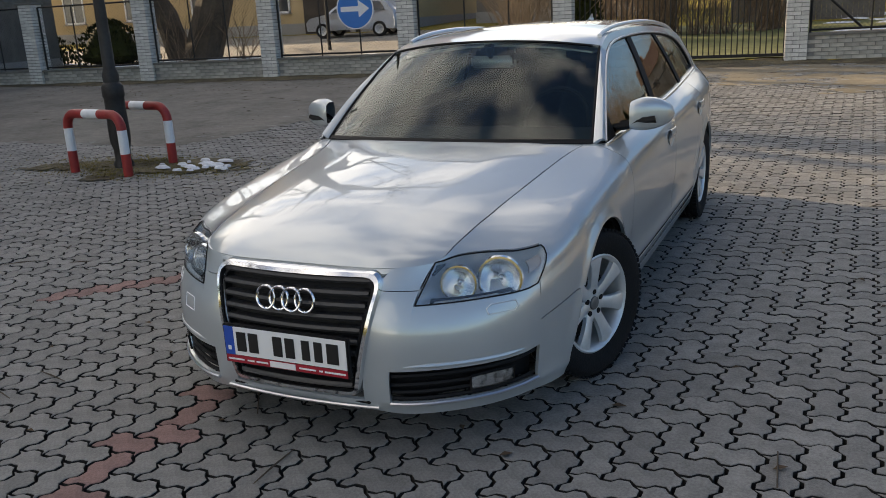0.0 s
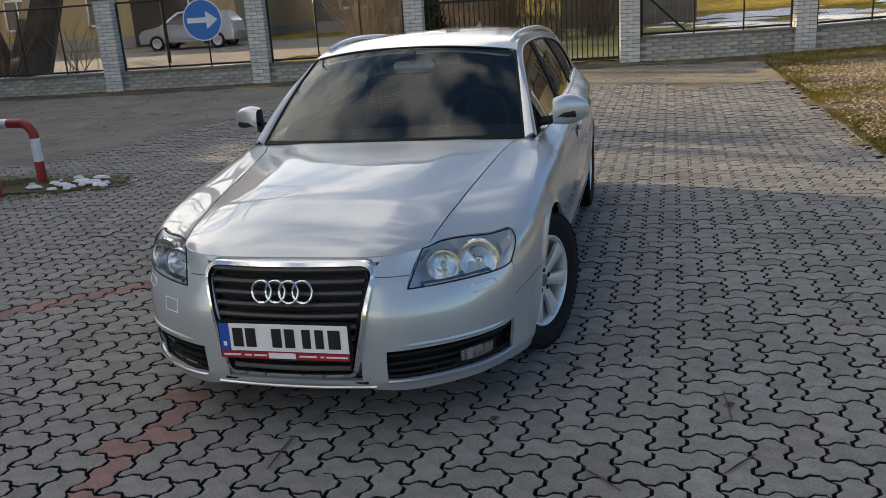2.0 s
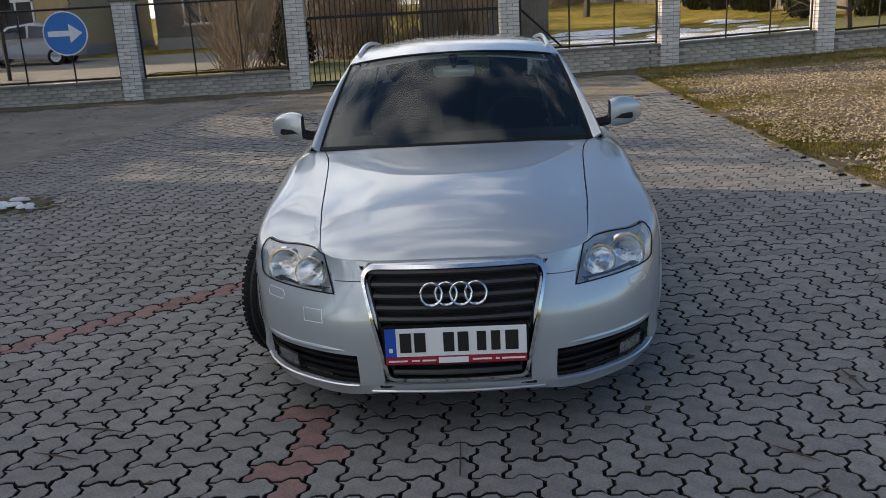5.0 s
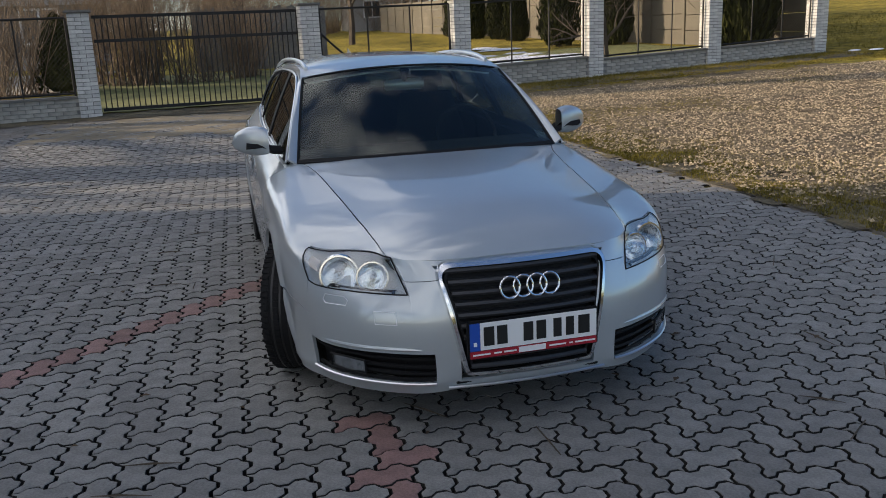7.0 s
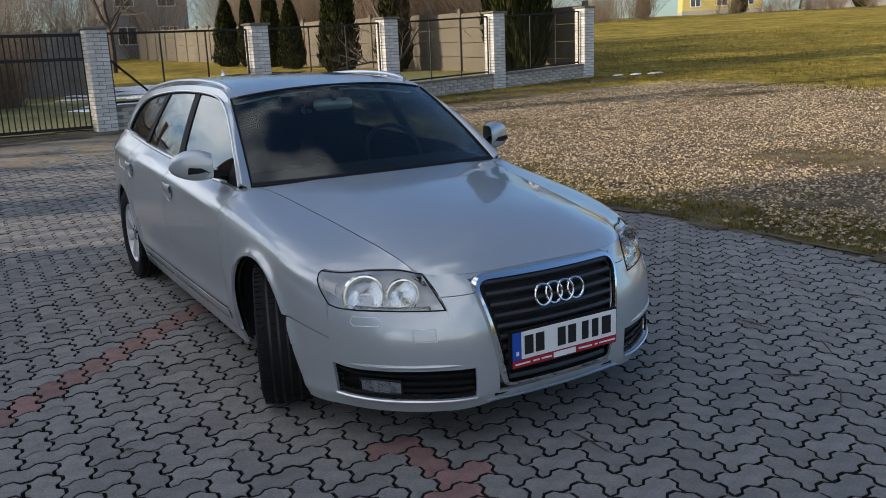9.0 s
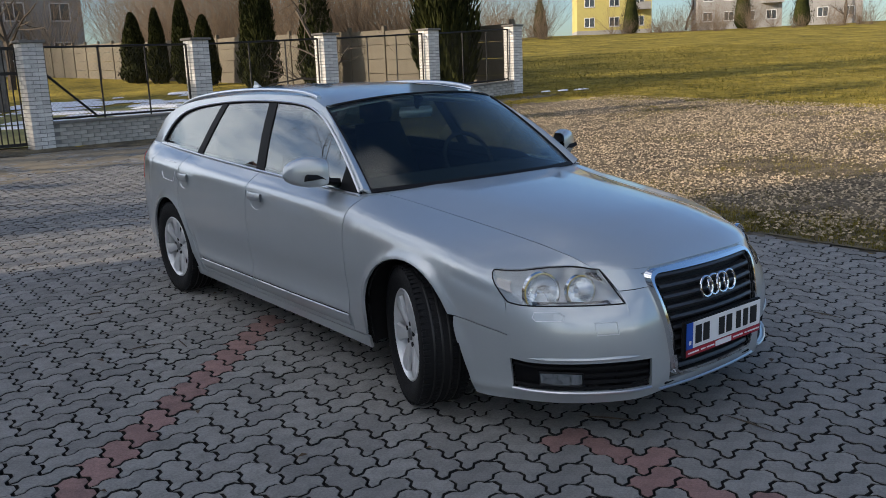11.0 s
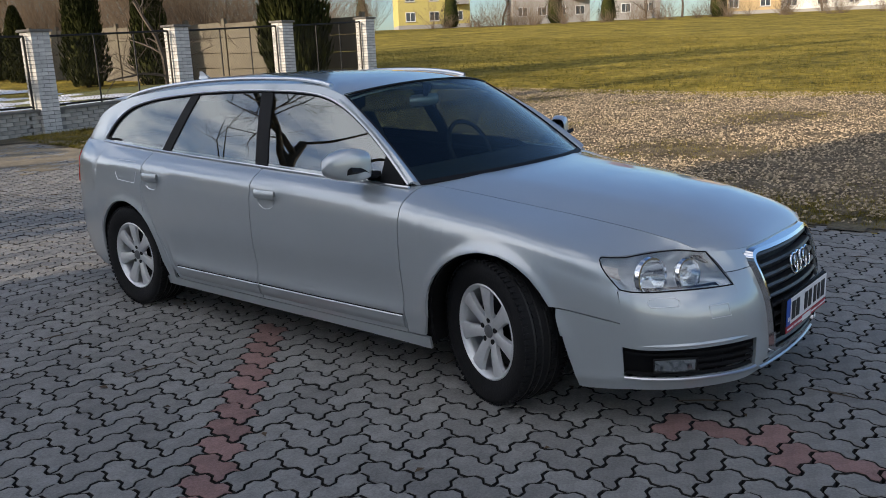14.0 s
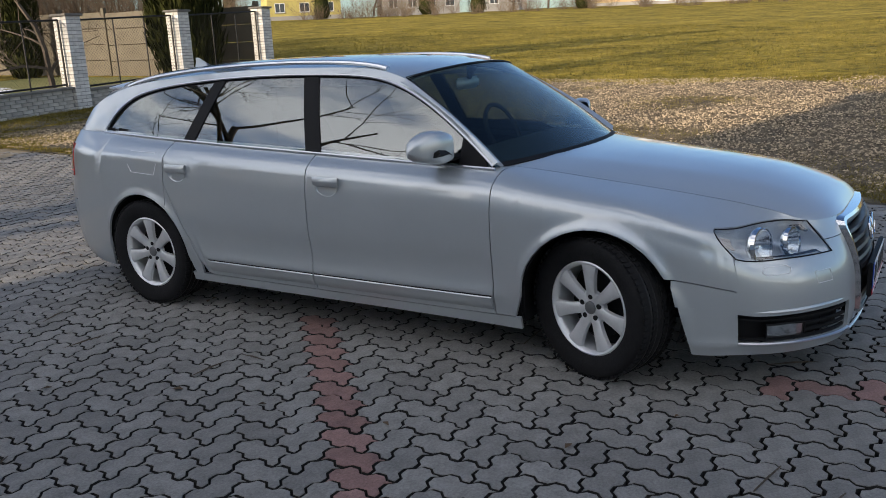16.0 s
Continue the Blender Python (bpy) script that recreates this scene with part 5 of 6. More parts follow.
def conifer(x, y, h, r, seed, n=3800, label="dense dark green columnar thuja"):
    rr = random.Random(seed)
    t = root("thuja", pose(x, y, far_terrain(x, y) - 0.02), label, "tree", "columnar thujas")
    part("trunk", tube(bmesh.new(), [(0, 0, 0), (0, 0, h * 0.5), (0, 0, h * 0.9)], [0.09, 0.06, 0.02], 6), BARK, t)
    bm = bmesh.new()
    for k in range(n):
        f = rr.random() ** 0.9
        prof = (min(1, (f + 0.04) / 0.16) ** 0.5) * (1 - f) ** 0.55
        a = rr.uniform(0, 6.28)
        lump = 1 + 0.22 * noise.noise((3 * math.cos(a) + seed, 3 * math.sin(a), f * h * 1.5))
        R = r * prof * lump * (0.72 + 0.3 * rr.random())
        c = Vector((R * math.cos(a), R * math.sin(a), 0.05 + f * h))
        up = Vector((0.35 * math.cos(a) + rr.gauss(0, 0.2), 0.35 * math.sin(a) + rr.gauss(0, 0.2), 1)).normalized()
        sd = up.orthogonal().normalized()
        sd.rotate(Matrix.Rotation(rr.uniform(0, 6.28), 3, up))
        L, W = h * rr.uniform(0.014, 0.030) + 0.05, rr.uniform(0.025, 0.05)
        v = [bm.verts.new(q) for q in (c - up * L * 0.4, c + sd * W, c + up * L, c - sd * W)]
        bm.faces.new(v)
    tagged(part("crown", bm, THUJA, t), kind="stuff")
    inner = bmesh.new()
    lathe(inner, [(r * 0.66 * min(1, (f + 0.04) / 0.16) ** 0.5 * max(0.02, 1 - f) ** 0.55, 0.08 + f * h * 0.97) for f in np.linspace(0, 1, 12)], 12, "z")
    part("inner_foliage", inner, THUJA, t, "", True)


for x, y, h, r, s in ((13.4, 25.6, 5.4, 0.62, 1), (12.2, 28.0, 5.2, 0.75, 2), (12.6, 34.2, 3.0, 0.60, 3), (12.7, 37.0, 3.9, 0.55, 4), (12.2, 39.0, 3.5, 0.50, 6), (11.8, 41.2, 3.4, 0.68, 5)):
    conifer(x, y, h, r * 1.22, s, 4600)
conifer(13.6, 18.0, 9.5, 1.15, 8, 8000, "tall dark conifer close behind the end of the fence")
conifer(14.6, 19.6, 8.5, 0.9, 9, 5200, "tall dark conifer close behind the fence")
bare_tree(-16.5, 18.2, 23, 0.60, 21, "big bare tree with a thick dark trunk behind the fence", 6, 0.75, 8, 0.4, (0.16, -0.06))
bare_tree(-17.7, 18.7, 14, 0.42, 33, "bare tree with a dark trunk close beside the big one", 4, 0.6, 8, 0.4, (-0.08, 0.05))
bare_tree(-22.5, 13.3, 15, 0.35, 22, "bare tree at the yard's edge", 5)
bare_tree(-28, 22, 16, 0.35, 29, "bare tree behind the fence", 4)
# three unseen trees, added to mirror in the car and streak the gravel with shadow
bare_tree(-9.5, -5.5, 13, 0.30, 23, "large bare tree out of view, added for reflections and streaked shade", 6, 0.6)
bare_tree(-13.0, 1.0, 12, 0.28, 24, "large bare tree out of view, added for reflections and streaked shade", 6, 0.65)
bare_tree(-11.0, 5.4 - 12, 11, 0.25, 25, "bare tree out of view, added for reflections and streaked shade", 5, 0.7)
bare_tree(-3.2, 23.0, 9, 0.16, 26, "bare tree behind the gate", 5, 0.6, 5, 0.2)
bare_tree(0.4, 30.0, 10, 0.18, 27, "bare tree behind the gate", 5, 0.6, 5, 0.2)
bare_tree(6.5, 44.0, 10, 0.2, 28, "bare tree far behind the fence", 5, 0.6, 5, 0.2)
bare_tree(10.3, 19.8, 5.5, 0.09, 30, "small bare tree behind the fence", 6, 0.8, 4, 0.15)
for k in range(16):
    shrub(rng.uniform(-5.2, 0.2), rng.uniform(21.5, 24.0), rng.uniform(2.0, 3.6), 34, 40 + k)
for k in range(2):
    shrub(-16.2 + rng.uniform(-1.8, 2.0), 17.6 + rng.uniform(-0.4, 0.8), rng.uniform(1.2, 1.8), 16, 60 + k, 0.9)
for k in range(4):
    shrub(-6.0 + rng.uniform(-1.0, 0.9), 19.5 + rng.uniform(-0.5, 1.5), rng.uniform(2.2, 3.2), 40, 70 + k)
for k in range(26):
    shrub(rng.uniform(15.4, 18.5), rng.uniform(30, 58), rng.uniform(4.5, 7.5), 46, 120 + k, 0.9, "bare thicket behind the garden wall")
for k in range(14):
    shrub(rng.uniform(-2, 14), rng.uniform(58, 72), rng.uniform(5, 8), 40, 80 + k, 0.9, "bare thicket far behind the fence")
for k in range(34):
    shrub(rng.uniform(-9, 15), rng.uniform(66, 80), rng.uniform(9, 14), 44, 600 + k, 0.9, "tall bare thicket far behind the fence")
for k in range(16):
    shrub(rng.uniform(16.5, 20), rng.uniform(26, 62), rng.uniform(6.0, 9.0), 44, 650 + k, 0.9, "tall bare thicket behind the garden wall")
conifer(-5.0, 20.8, 2.0, 0.8, 12, 900, "low dark evergreen bush behind the fence")
conifer(-19.5, 17.5, 1.4, 1.6, 13, 1000, "low dark evergreen hedge bush behind the fence")
conifer(-22.5, 17.2, 1.3, 1.5, 14, 900, "low dark evergreen hedge bush behind the fence")

# ---- walls and buildings behind ----
for k in range(16):
    shrub(rng.uniform(16.0, 17.4), 22.5 + 0.6 * k, rng.uniform(3.2, 4.8), 52, 500 + k, 1.0, "bare thicket behind the garden wall")
wall = root("boundary_wall", pose(15.35, 16.9, 0), "cream concrete panel wall along the garden, its colour darkened for tree shade", "wall")
for k in range(22):
    y0, y1 = 16.9 + 2.1 * k, 16.9 + 2.1 * (k + 1)
    x0, x1 = 15.35 - 0.075 * 2.1 * k, 15.35 - 0.075 * 2.1 * (k + 1)
    z = far_terrain(x0, y0)
    ang = math.degrees(math.atan2(y1 - y0, x1 - x0))
    for j in range(4):
        bm = boxes(((0.08, -0.025, j * 0.52 + 0.01), (2.04, 0.025, j * 0.52 + 0.512)), bevel=0.008)
        bmesh.ops.transform(bm, matrix=pose(x0, y0, z, 0, 0, ang), verts=bm.verts)
        bmesh.ops.translate(bm, vec=(-15.35, -16.9, 0), verts=bm.verts)
        part("panel", bm, CONCRETE, wall)
    bm = boxes(((-0.07, -0.07, 0), (0.07, 0.07, 2.2)), bevel=0.01)
    bmesh.ops.transform(bm, matrix=pose(x0 - 15.35, y0 - 16.9, z, 0, 0, ang), verts=bm.verts)
    part("post", bm, CONCRETE, wall)
shed_fence = root("board_fence", pose(-1.6, 26.5, far_terrain(-1.6, 26.5), 0, 0, 4), "dark grey weathered board fence behind the garden", "fence")
for k in range(30):
    h = 2.1 + 0.05 * math.sin(k * 2.1)
    part("board", boxes(((k * 0.15, -0.012, 0.02), (k * 0.15 + 0.142, 0.012, h))), WOOD, shed_fence)
part("rail", boxes(((0, 0.014, 0.5), (4.5, 0.06, 0.58)), ((0, 0.014, 1.6), (4.5, 0.06, 1.68))), WOOD, shed_fence)


def window(parent, w, h, m):
    """A window with frame, panes and sill, set proud of the wall; local: x along, z up, -y out."""
    fr = bmesh.new()
    for lo, hi in (((-w / 2, -0.04, -h / 2), (-w / 2 + 0.09, 0.02, h / 2)), ((w / 2 - 0.09, -0.04, -h / 2), (w / 2, 0.02, h / 2)), ((-w / 2, -0.04, -h / 2), (w / 2, 0.02, -h / 2 + 0.09)), ((-w / 2, -0.04, h / 2 - 0.09), (w / 2, 0.02, h / 2)), ((-0.04, -0.035, -h / 2), (0.04, 0.02, h / 2))):
        box(fr, lo, hi)
    bmesh.ops.transform(fr, matrix=m, verts=fr.verts)
    win = part("window", fr, FRAMEWHITE, parent)
    for s in (-1, 1):
        pn = boxes(((min(0.04 * s, (w / 2 - 0.09) * s), -0.012, -h / 2 + 0.09), (max(0.04 * s, (w / 2 - 0.09) * s), 0.0, h / 2 - 0.09)))
        bmesh.ops.transform(pn, matrix=m, verts=pn.verts)
        part("pane", pn, PANE, win)
    sl = boxes(((-w / 2 - 0.08, -0.10, -h / 2 - 0.06), (w / 2 + 0.08, 0.0, -h / 2 - 0.005)))
    bmesh.ops.transform(sl, matrix=m, verts=sl.verts)
    part("sill", sl, GREYWALL, win)


def house(x, y, turn, w, d, h, wall_mat, label, cols, floors, roof="gable", balcony=False, door=None):
    z = far_terrain(x, y)
    b = root("house", pose(x, y, z - 0.2, 0, 0, turn), label, "house")
    part("wall", boxes(((-w / 2, 0, 0), (w / 2, d, h))), wall_mat, b)
    part("base", boxes(((-w / 2 - 0.03, -0.03, 0), (w / 2 + 0.03, d + 0.03, 0.7))), GREYWALL, b)
    if roof == "gable":
        bm = bmesh.new()
        v = [bm.verts.new(p) for p in ((-w / 2 - 0.4, -0.5, h), (w / 2 + 0.4, -0.5, h), (w / 2 + 0.4, d + 0.5, h), (-w / 2 - 0.4, d + 0.5, h), (-w / 2 - 0.4, d / 2, h + d * 0.36), (w / 2 + 0.4, d / 2, h + d * 0.36))]
        bmesh.ops.convex_hull(bm, input=v)
        part("roof", bm, ROOF, b)
    else:
        part("roof", boxes(((-w / 2 - 0.25, -0.25, h), (w / 2 + 0.25, d + 0.25, h + 0.28))), GREYWALL, b)
    part("chimney", boxes(((w * 0.2, d * 0.5, h), (w * 0.2 + 0.6, d * 0.5 + 0.6, h + d * 0.36 + 0.8))), ROOF, b)
    for fl in range(floors):
        for c in range(cols):
            cx = -w / 2 + (c + 0.5) * w / cols
            cz = 1.9 + fl * 2.9
            window(b, 1.5, 1.4, pose(cx, 0, cz))
            if balcony and c == cols - 1 and fl:
                part("balcony", boxes(((cx - 1.5, -1.3, cz - 1.3), (cx + 1.5, 0.0, cz - 1.12)), ((cx - 1.5, -1.3, cz - 1.12), (cx + 1.5, -1.24, cz - 0.25))), GREYWALL, b)
    if door:
        part("door", boxes(((door - 1.2, -0.05, 0.0), (door + 1.2, 0.05, 2.6))), DARKWOOD, b)
    return b


# ochre building behind the left part of the fence, with shed and parked car
house(-29.0, 31.0, 0, 26, 9, 6.5, OCHRE, "long ochre rendered building with a dark door", 6, 2, door=9.2)
# the barn's near end is added out of view to keep sun off the asphalt
house(-24.7, 10.6, 0, 7.4, 6.2, 5.2, WOOD, "dark boarded barn at the fence, extended out of view to shade the yard", 2, 1, "flat")
house(-9.6, 34.0, 0, 8, 5, 2.7, WOOD, "low dark grey shed behind the lawn", 2, 1, "flat")
# added out of view: its corner and height set the shade over the car
house(-34.0, -12.0 + 2.0, 0, 28, 20.4, 10.5, WHITEWALL, "tall plain white building out of view, added to shade the yard", 6, 3, "flat")
house(13.8, 68.0, 0, 6.5, 7, 6.5, GREYWALL, "dark grey gabled house behind the bare thicket", 2, 2)
# houses beyond the meadow
for px, py, turn, w, d, h, m, lab, c, f, rf, bal in (
        (98, 84, -42, 11, 9, 7.2, YELLOW, "yellow two-storey house with balconies beyond the meadow", 3, 2, "gable", True),
        (112, 72, -48, 12, 9, 7.4, GREYWALL, "grey and white terraced house beyond the meadow", 4, 2, "flat", True),
        (121, 62, -55, 7, 8, 7.0, GREYWALL, "grey house beyond the meadow", 2, 2, "gable", False),
        (128, 47, -65, 9, 8, 5.2, OCHRE, "orange-roofed house among trees", 2, 1, "gable", False),
        (134, 36, -72, 17, 9, 6.0, WHITEWALL, "white house with flat roof beyond the meadow", 4, 2, "flat", False),
        (140, 20, -80, 9, 9, 4.5, WHITEWALL, "low white house beyond the meadow", 3, 1, "gable", False),
        (142, 2, -88, 14, 9, 5.5, OCHRE, "ochre house beyond the meadow", 3, 2, "gable", False)):
    house(px, py, turn, w, d, h, m, lab, c, f, rf, bal)
for k in range(110):
    a = radians(rng.uniform(22, 95))
    d = rng.uniform(112, 124)
    shrub(d * math.sin(a), d * math.cos(a), rng.uniform(1.2, 4.5), 40, 200 + k, 1.4, "bare garden shrub beyond the meadow")
for k in range(34):
    a, d = radians(rng.uniform(17, 47)), rng.uniform(100, 118)
    shrub(d * math.sin(a), d * math.cos(a), rng.uniform(5, 10), 46, 700 + k, 1.1, "tall bare thicket beside the far houses")
for k in range(9):
    a = radians(rng.uniform(25, 90))
    bare_tree(135 * math.sin(a), 135 * math.cos(a), rng.uniform(8, 13), 0.2, 300 + k, "bare garden tree beyond the meadow", 4, 0.6, 4, 0.2)
for k, a in enumerate((44.5, 50.5, 57.5, 61.0, 68.0)):
    conifer(122 * math.sin(radians(a)), 122 * math.cos(radians(a)), 5.5 + k % 3, 1.9, 330 + k, 700, "dark fir tree by the far houses")


def far_car(x, y, turn):
    z = far_terrain(x, y)
    c = root("hatchback", pose(x, y, z, 0, 0, turn), "small silver hatchback parked by the ochre building", "car")
    prof = [(-1.95, 0.30), (-1.98, 0.62), (-1.80, 0.80), (-1.05, 0.93), (-0.35, 1.42), (0.55, 1.52), (1.45, 1.40), (1.85, 0.98), (1.95, 0.60), (1.92, 0.30)]
    bm = bmesh.new()
    sheet(bm, [[Vector((px * (0.97 if abs(s) > 0.9 else 1), s * (0.84 if pz < 0.95 else 0.66 + 0.18 * (1.52 - pz)), pz)) for px, pz in prof] for s in np.linspace(-1, 1, 9)])
    for s in (-1, 1):
        bm.faces.new([bm.verts.new(Vector((px * 0.97, s * (0.84 if pz < 0.95 else 0.66 + 0.18 * (1.52 - pz)), pz))) for px, pz in prof])
    part("body", bm, FARCAR, c)
    for s in (-1, 1):
        for pts in (((-0.82, 0.97), (-0.28, 1.36), (0.30, 1.42), (0.30, 0.99)), ((0.38, 0.99), (0.38, 1.42), (1.28, 1.33), (1.50, 1.02))):
            bm = bmesh.new()
            bm.faces.new([bm.verts.new((px, s * (0.855 - 0.22 * max(0, pz - 0.97) + (0.0 if pz < 1.1 else -0.06)), pz)) for px, pz in pts])
            part("side_window", bm, PANE, c)
        for wx in (-1.22, 1.22):
            bm = bmesh.new()
            lathe(bm, [(0.19, -0.09), (0.28, -0.1), (0.30, -0.06), (0.30, 0.06), (0.28, 0.1), (0.19, 0.09)], 22, "y")
            bmesh.ops.translate(bm, vec=(wx, s * 0.76, 0.30), verts=bm.verts)
            w = part("wheel", bm, RUBBER, c, "", True)
            bm = bmesh.new()
            lathe(bm, [(0.0, s * 0.06), (0.12, s * 0.07), (0.19, s * 0.09)], 18, "y")
            bmesh.ops.translate(bm, vec=(wx, s * 0.76, 0.30), verts=bm.verts)
            part("hub", bm, RIM, w)


far_car(-16.2, 27.6, 8)
pst = root("post", pose(-13.2, 20.5, far_terrain(-13.2, 20.5)), "dark steel post with a box on top", "post")
part("shaft", tube(bmesh.new(), [(0, 0, 0), (0, 0, 2.4)], 0.06, 8), IRON, pst)
part("box", boxes(((-0.35, -0.1, 2.0), (0.35, 0.1, 3.0)), bevel=0.02), IRON, pst)


# ---- loose grass, stones, leaves ----
def scatter(name, material, count, place, piece, label, category, seed):
    """Many small pieces in one mesh."""
    rr = random.Random(seed)
    verts, faces = [], []
    made = 0
    while made < count:
        x, y = place(rr)
        if x is None:
            continue
        made += 1
        vs, fs = piece(rr)
        b = len(verts)
        z = far_terrain(x, y)
        verts += [(x + p[0], y + p[1], z + p[2]) for p in vs]
        faces += [tuple(b + i for i in f) for f in fs]
    me = bpy.data.meshes.new(name)
    me.from_pydata(verts, [], faces)
    me.materials.append(material)
    return tagged(new(name, me), label, category, kind="stuff")


def pebble(rr):
    s = rr.uniform(0.009, 0.027)
    a = rr.uniform(0, 6.28)
    r = [s * rr.uniform(0.6, 1.2) for _ in range(4)]
    vs = [(r[k] * math.cos(a + k * 1.571), r[k] * math.sin(a + k * 1.571), 0.022 + rr.uniform(0, 0.25) * s) for k in range(4)] + [(rr.gauss(0, 0.2) * s, rr.gauss(0, 0.2) * s, 0.024 + s * rr.uniform(0.5, 0.9))]
    return vs, [(0, 1, 4), (1, 2, 4), (2, 3, 4), (3, 0, 4)]


def blade_tuft(rr, h0=0.03, h1=0.09):
    vs, fs = [], []
    for k in range(5):
        a, r = rr.uniform(0, 6.28), rr.uniform(0, 0.03)
        x, y = r * math.cos(a), r * math.sin(a)
        h, w = rr.uniform(h0, h1), rr.uniform(0.002, 0.004)
        b = rr.uniform(0, 6.28)
        dx, dy = 0.6 * h * math.cos(b), 0.6 * h * math.sin(b)
        i = len(vs)
        vs += [(x - w * math.sin(b), y + w * math.cos(b), 0.005), (x + w * math.sin(b), y - w * math.cos(b), 0.005), (x + dx, y + dy, h)]
        fs.append((i, i + 1, i + 2))
    return vs, fs


def in_gravel(rr):
    x, y = KERB + 0.1 + 11.8 * rr.random() ** 1.3, rr.uniform(-5, 12.8)
    return (x, y) if x > KERB + 0.10 + wob(x, y, 1.1, 1.2) + 0.9 * rr.random() ** 2 and noise.noise((x * 0.5, y * 0.5, 2)) > -0.45 + rr.gauss(0, 0.14) else (None, None)


def in_verge(rr):
    x, y = KERB + abs(rr.gauss(0.0, 0.75)), rr.uniform(-5, 13.6)
    return (x, y) if noise.noise((x * 1.1, y * 1.1, 4)) > -0.25 else (None, None)


def in_patches(rr):
    x, y = KERB + 12 * rr.random(), rr.uniform(-2, 14.2)
    return (x, y) if noise.noise((x * 0.5, y * 0.5, 2)) < -0.30 + rr.gauss(0, 0.13) or y > 12.2 + 0.1 * x else (None, None)


def in_post(rr):
    return -5.25 + rr.gauss(0, 0.62), 3.75 + rr.gauss(0, 0.30)


def in_meadow(rr):
    x, y = 14.5 + 34 * rr.random() ** 1.4, rr.uniform(-8, 34)
    return (x, y) if y < 60 and (x > 16 or y < 15) else (None, None)


scatter("gravel_stones", STONE, 72000, in_gravel, pebble, "loose light gravel stones", "gravel", 1)
scatter("verge_grass", BLADES, 17000, in_verge, lambda rr: blade_tuft(rr, 0.02, 0.06), "short dry grass along the paving edge", "grass", 2)
scatter("gravel_grass", BLADES, 16000, in_patches, lambda rr: blade_tuft(rr, 0.02, 0.06), "dry grass growing in the gravel", "grass", 3)
scatter("post_grass", BLADES, 2600, in_post, lambda rr: blade_tuft(rr, 0.008, 0.03), "short grass round the lamp post", "grass", 4)
scatter("meadow_grass", BLADES, 30000, in_meadow, lambda rr: blade_tuft(rr, 0.05, 0.16), "rough meadow grass", "grass", 6)
scatter("fence_grass", BLADES, 6000, lambda rr: (lambda x: (x, fence_y(x) - 0.25 - abs(rr.gauss(0, 0.45))))(rr.uniform(3.6, 15)), blade_tuft, "dry grass at the fence foot", "grass", 7)


def leaf(rr):
    a, s = rr.uniform(0, 6.28), rr.uniform(0.015, 0.035)
    c, d = math.cos(a), math.sin(a)
    return [(s * c, s * d, 0.006), (-0.5 * s * d, 0.5 * s * c, 0.012), (-s * c, -s * d, 0.006), (0.5 * s * d, -0.5 * s * c, 0.012)], [(0, 1, 2), (0, 2, 3)]


def leaf_place(rr):
    if rr.random() < 0.7:
        x = rr.uniform(-16, -3)
        return x, fence_y(x) - 0.4 - abs(rr.gauss(0, 1.6))
    return rr.uniform(-9, 3.4), rr.uniform(-3, 13)


scatter("fallen_leaves", mat("dead_leaf", (0.07, 0.045, 0.025), 0.9, island=0.5), 900, leaf_place, leaf, "dead brown leaves scattered on the yard", "leaves", 8)


def twig_piece(rr):
    a, l = rr.uniform(0, 6.28), rr.uniform(0.04, 0.14)
    c, d = math.cos(a), math.sin(a)
    w = 0.003
    return [(-l * c - w * d, -l * d + w * c, 0.008), (-l * c + w * d, -l * d - w * c, 0.008), (l * c + w * d, l * d - w * c, 0.008), (l * c - w * d, l * d + w * c, 0.008), (0, 0, 0.016)], [(0, 1, 4), (1, 2, 4), (2, 3, 4), (3, 0, 4)]


scatter("fallen_twigs", BARK, 160, lambda rr: (rr.uniform(-12, 3), rr.uniform(-2, 12.5)), twig_piece, "small fallen twigs on the yard", "twigs", 9)

# edging slabs between paving and verge
edging = tagged(new("paving_edge"), "sunken concrete edging along the paving", "kerb", kind="structure")
for k in range(40):
    y = -5.9 + k * 0.5
    if y < 13.2:
        bm = boxes(((KERB - 0.005, y, -0.10), (KERB + 0.055, y + 0.494, 0.004 + terrain(KERB, y))), bevel=0.004)
        part("edging_slab", bm, COPING, edging)

# ---- paving: wavy blocks in herringbone ----
W, TWIST, AMP = 0.1175, radians(-1.4), 0.0120
PX, PY = -0.587, 1.674
WAVE = ((0.0, -1), (0.30, -1), (0.50, 1), (0.80, 1))


def wave(t):
    f = t - math.floor(t)
    return float(np.interp(f, (0, 0.30, 0.50, 0.80, 1.0), (-1, -1, 1, 1, -1)))


def block_shape(nx, ny):
    """Top and lower outline of one block, in its own cell units."""
    pts = []
    for k in range(nx):
        pts += [(k + f, 0) for f, _ in WAVE]
    for k in range(ny):
        pts += [(nx, k + f) for f, _ in WAVE]
    for k in range(nx):
        pts += [(nx - k - f, ny) for f in (0, 0.2, 0.5, 0.7)]
    for k in range(ny):
        pts += [(0, ny - k - f) for f in (0, 0.2, 0.5, 0.7)]
    out = []
    for cut, z in ((0.0090, 0.0), (0.0072, -0.003), (0.0060, -0.034)):
        ring = []
        for x, y in pts:
            px, py = x * W + AMP * wave(y), y * W + AMP * wave(x)
            cx, cy = nx * W / 2, ny * W / 2
            sx = cut if x <= 1e-6 else -cut if x >= nx - 1e-6 else 0
            sy = cut if y <= 1e-6 else -cut if y >= ny - 1e-6 else 0
            ring.append((px - cx + sx, py - cy + sy, z))
        out.append(ring)
    return out


SHAPES = {"h": block_shape(2, 1), "v": block_shape(1, 2)}
N = 24
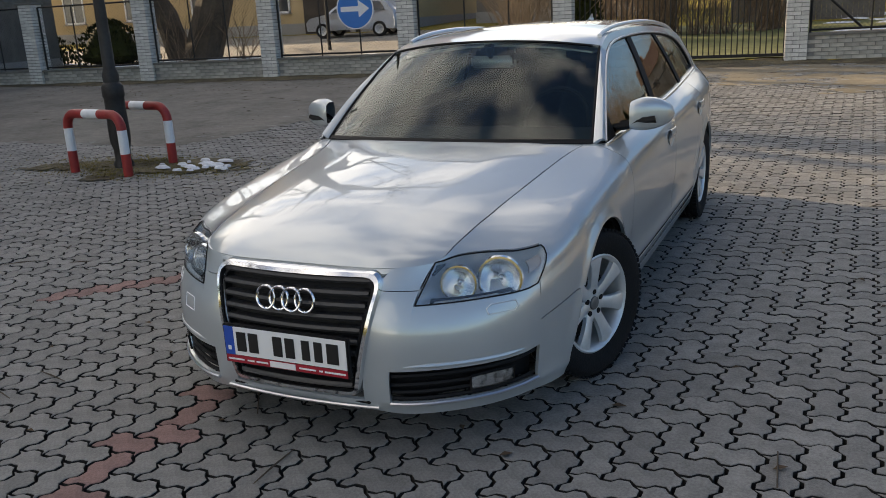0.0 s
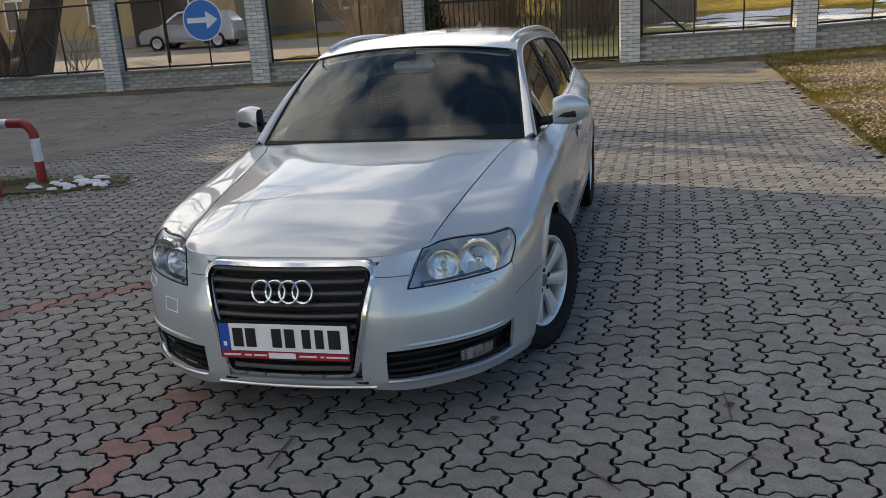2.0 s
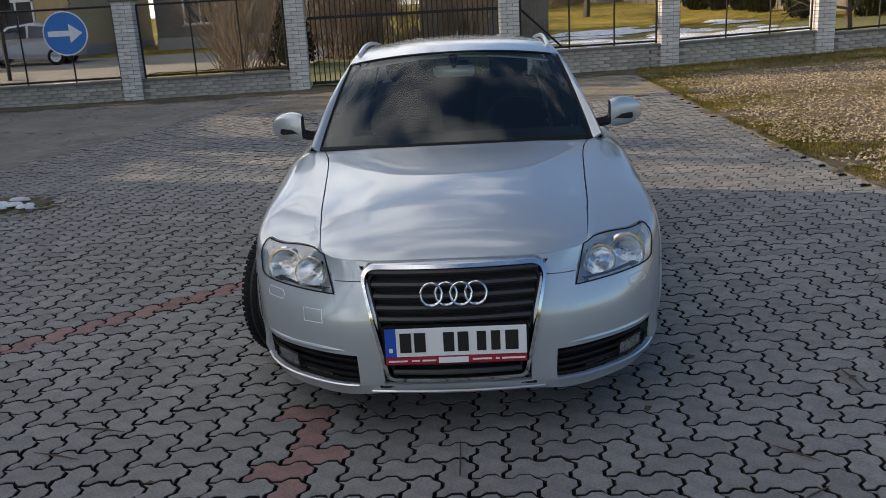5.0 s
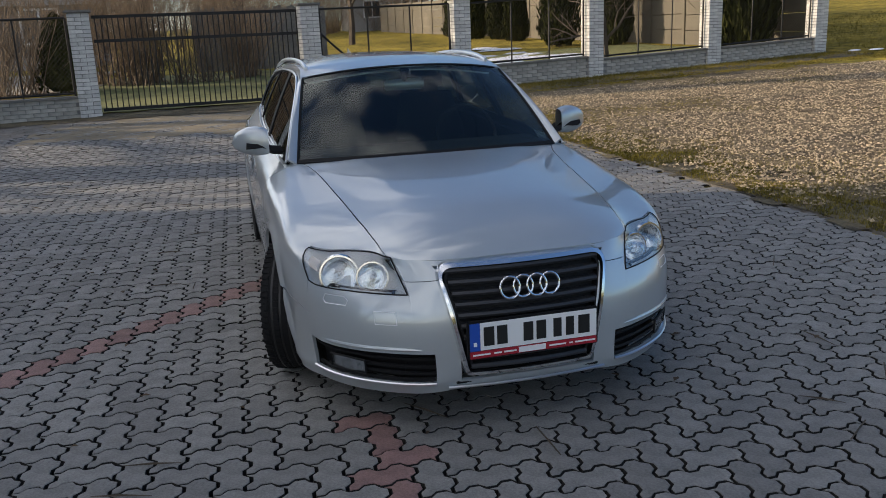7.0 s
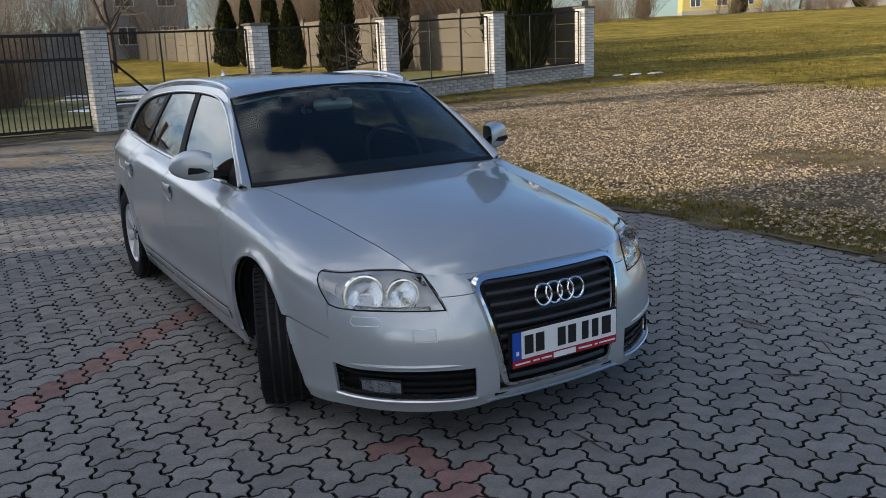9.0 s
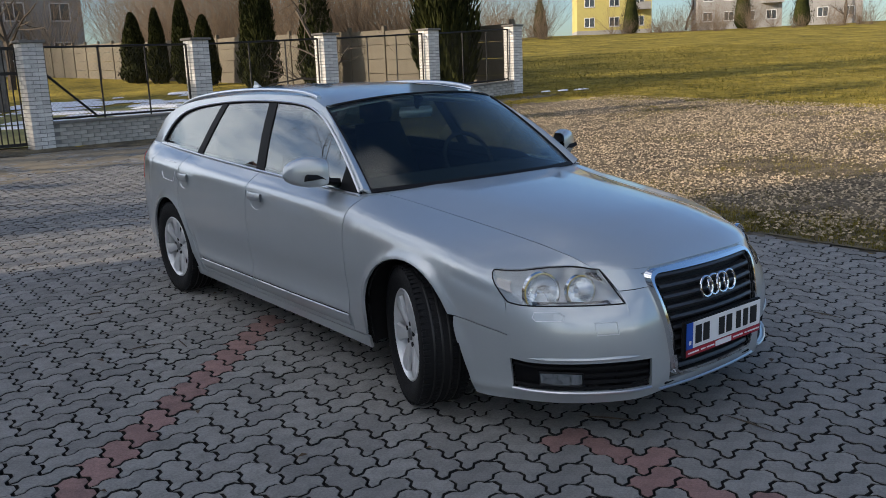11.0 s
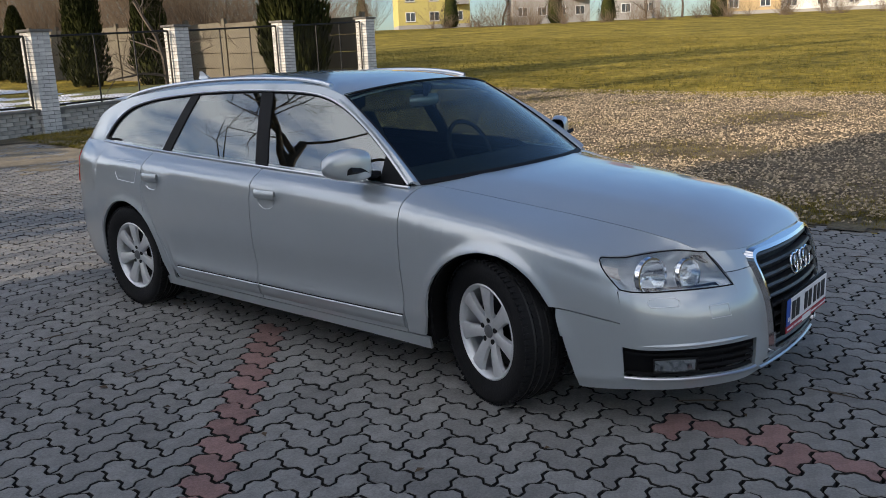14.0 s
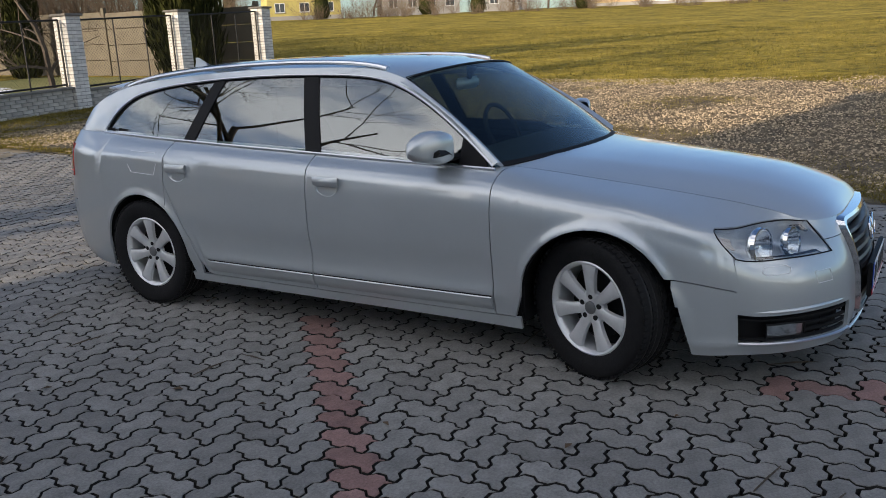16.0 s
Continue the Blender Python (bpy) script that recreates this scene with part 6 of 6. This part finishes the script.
FACES = [tuple(range(N))] + [(i, N + i, N + (i + 1) % N, (i + 1) % N) for i in range(N)] + [(N + i, 2 * N + i, 2 * N + (i + 1) % N, N + (i + 1) % N) for i in range(N)]


def cell(i, j):
    x, y = (i + 0.0) * W, (j + 0.0) * W
    c, s = math.cos(TWIST), math.sin(TWIST)
    return PX + c * x - s * y, PY + s * x + c * y


meshes = {}
for key, rings in SHAPES.items():
    for tone, material in (("grey", PAVER), ("red", PAVER_RED)):
        me = bpy.data.meshes.new("paving_block")
        me.from_pydata([p for r in rings for p in r], [], FACES)
        me.materials.append(material)
        # lower sides of each block take the near-black joint colour
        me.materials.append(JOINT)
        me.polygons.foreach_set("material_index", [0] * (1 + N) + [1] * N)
        meshes[key, tone] = me
far_v = {"grey": ([], []), "red": ([], [])}
paving = tagged(new("paving"), "grey wavy concrete paving blocks laid in herringbone with a red line", "pavement", kind="structure")
rr = random.Random(11)
twist = Matrix.Rotation(TWIST, 4, "Z")
c, s = math.cos(TWIST), math.sin(TWIST)
singles = 0
for i in range(-80, 42):
    for j in range(-68, 108):
        k = (i - j) % 4
        if k == 0:
            key, cx, cy = "h", i + 1.0, j + 0.5
        elif k == 3:
            key, cx, cy = "v", i + 0.5, j + 1.0
        else:
            continue
        x, y = cell(cx, cy)
        if not paved(x, y) or x > KERB - 0.01:
            continue
        lane = abs((x + 0.763) - (y - 1.674)) < 0.09 and key == "v" and -4.4 < x < -0.70
        lane2 = abs(x + 0.585) < 0.075 and y < -0.70
        tone = "red" if lane or lane2 else "grey"
        z = terrain(x, y) + rr.gauss(0, 0.0012)
        tilt = (rr.gauss(0, 0.006), rr.gauss(0, 0.006))
        if -2.6 < x < 1.3 and -2.35 < y < -0.55 and singles < 300:
            singles += 1
            b = new("paving_block", meshes[key, tone])
            b.parent = paving
            b.matrix_local = Matrix.Translation((x, y, z)) @ twist
            continue
        vs, fs = far_v[tone]
        b = len(vs)
        for ring in SHAPES[key]:
            for px, py, pz in ring:
                vs.append((x + c * px - s * py, y + s * px + c * py, z + pz + tilt[0] * px + tilt[1] * py))
        fs += [tuple(b + q for q in f) for f in FACES]
for tone, (vs, fs) in far_v.items():
    me = bpy.data.meshes.new("paving_rest")
    me.from_pydata(vs, [], fs)
    me.materials.append(PAVER if tone == "grey" else PAVER_RED)
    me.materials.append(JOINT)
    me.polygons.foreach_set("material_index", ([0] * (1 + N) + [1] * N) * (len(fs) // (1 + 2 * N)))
    ob = new("paving_blocks", me)
    ob.parent = paving
    tagged(ob, kind="stuff")
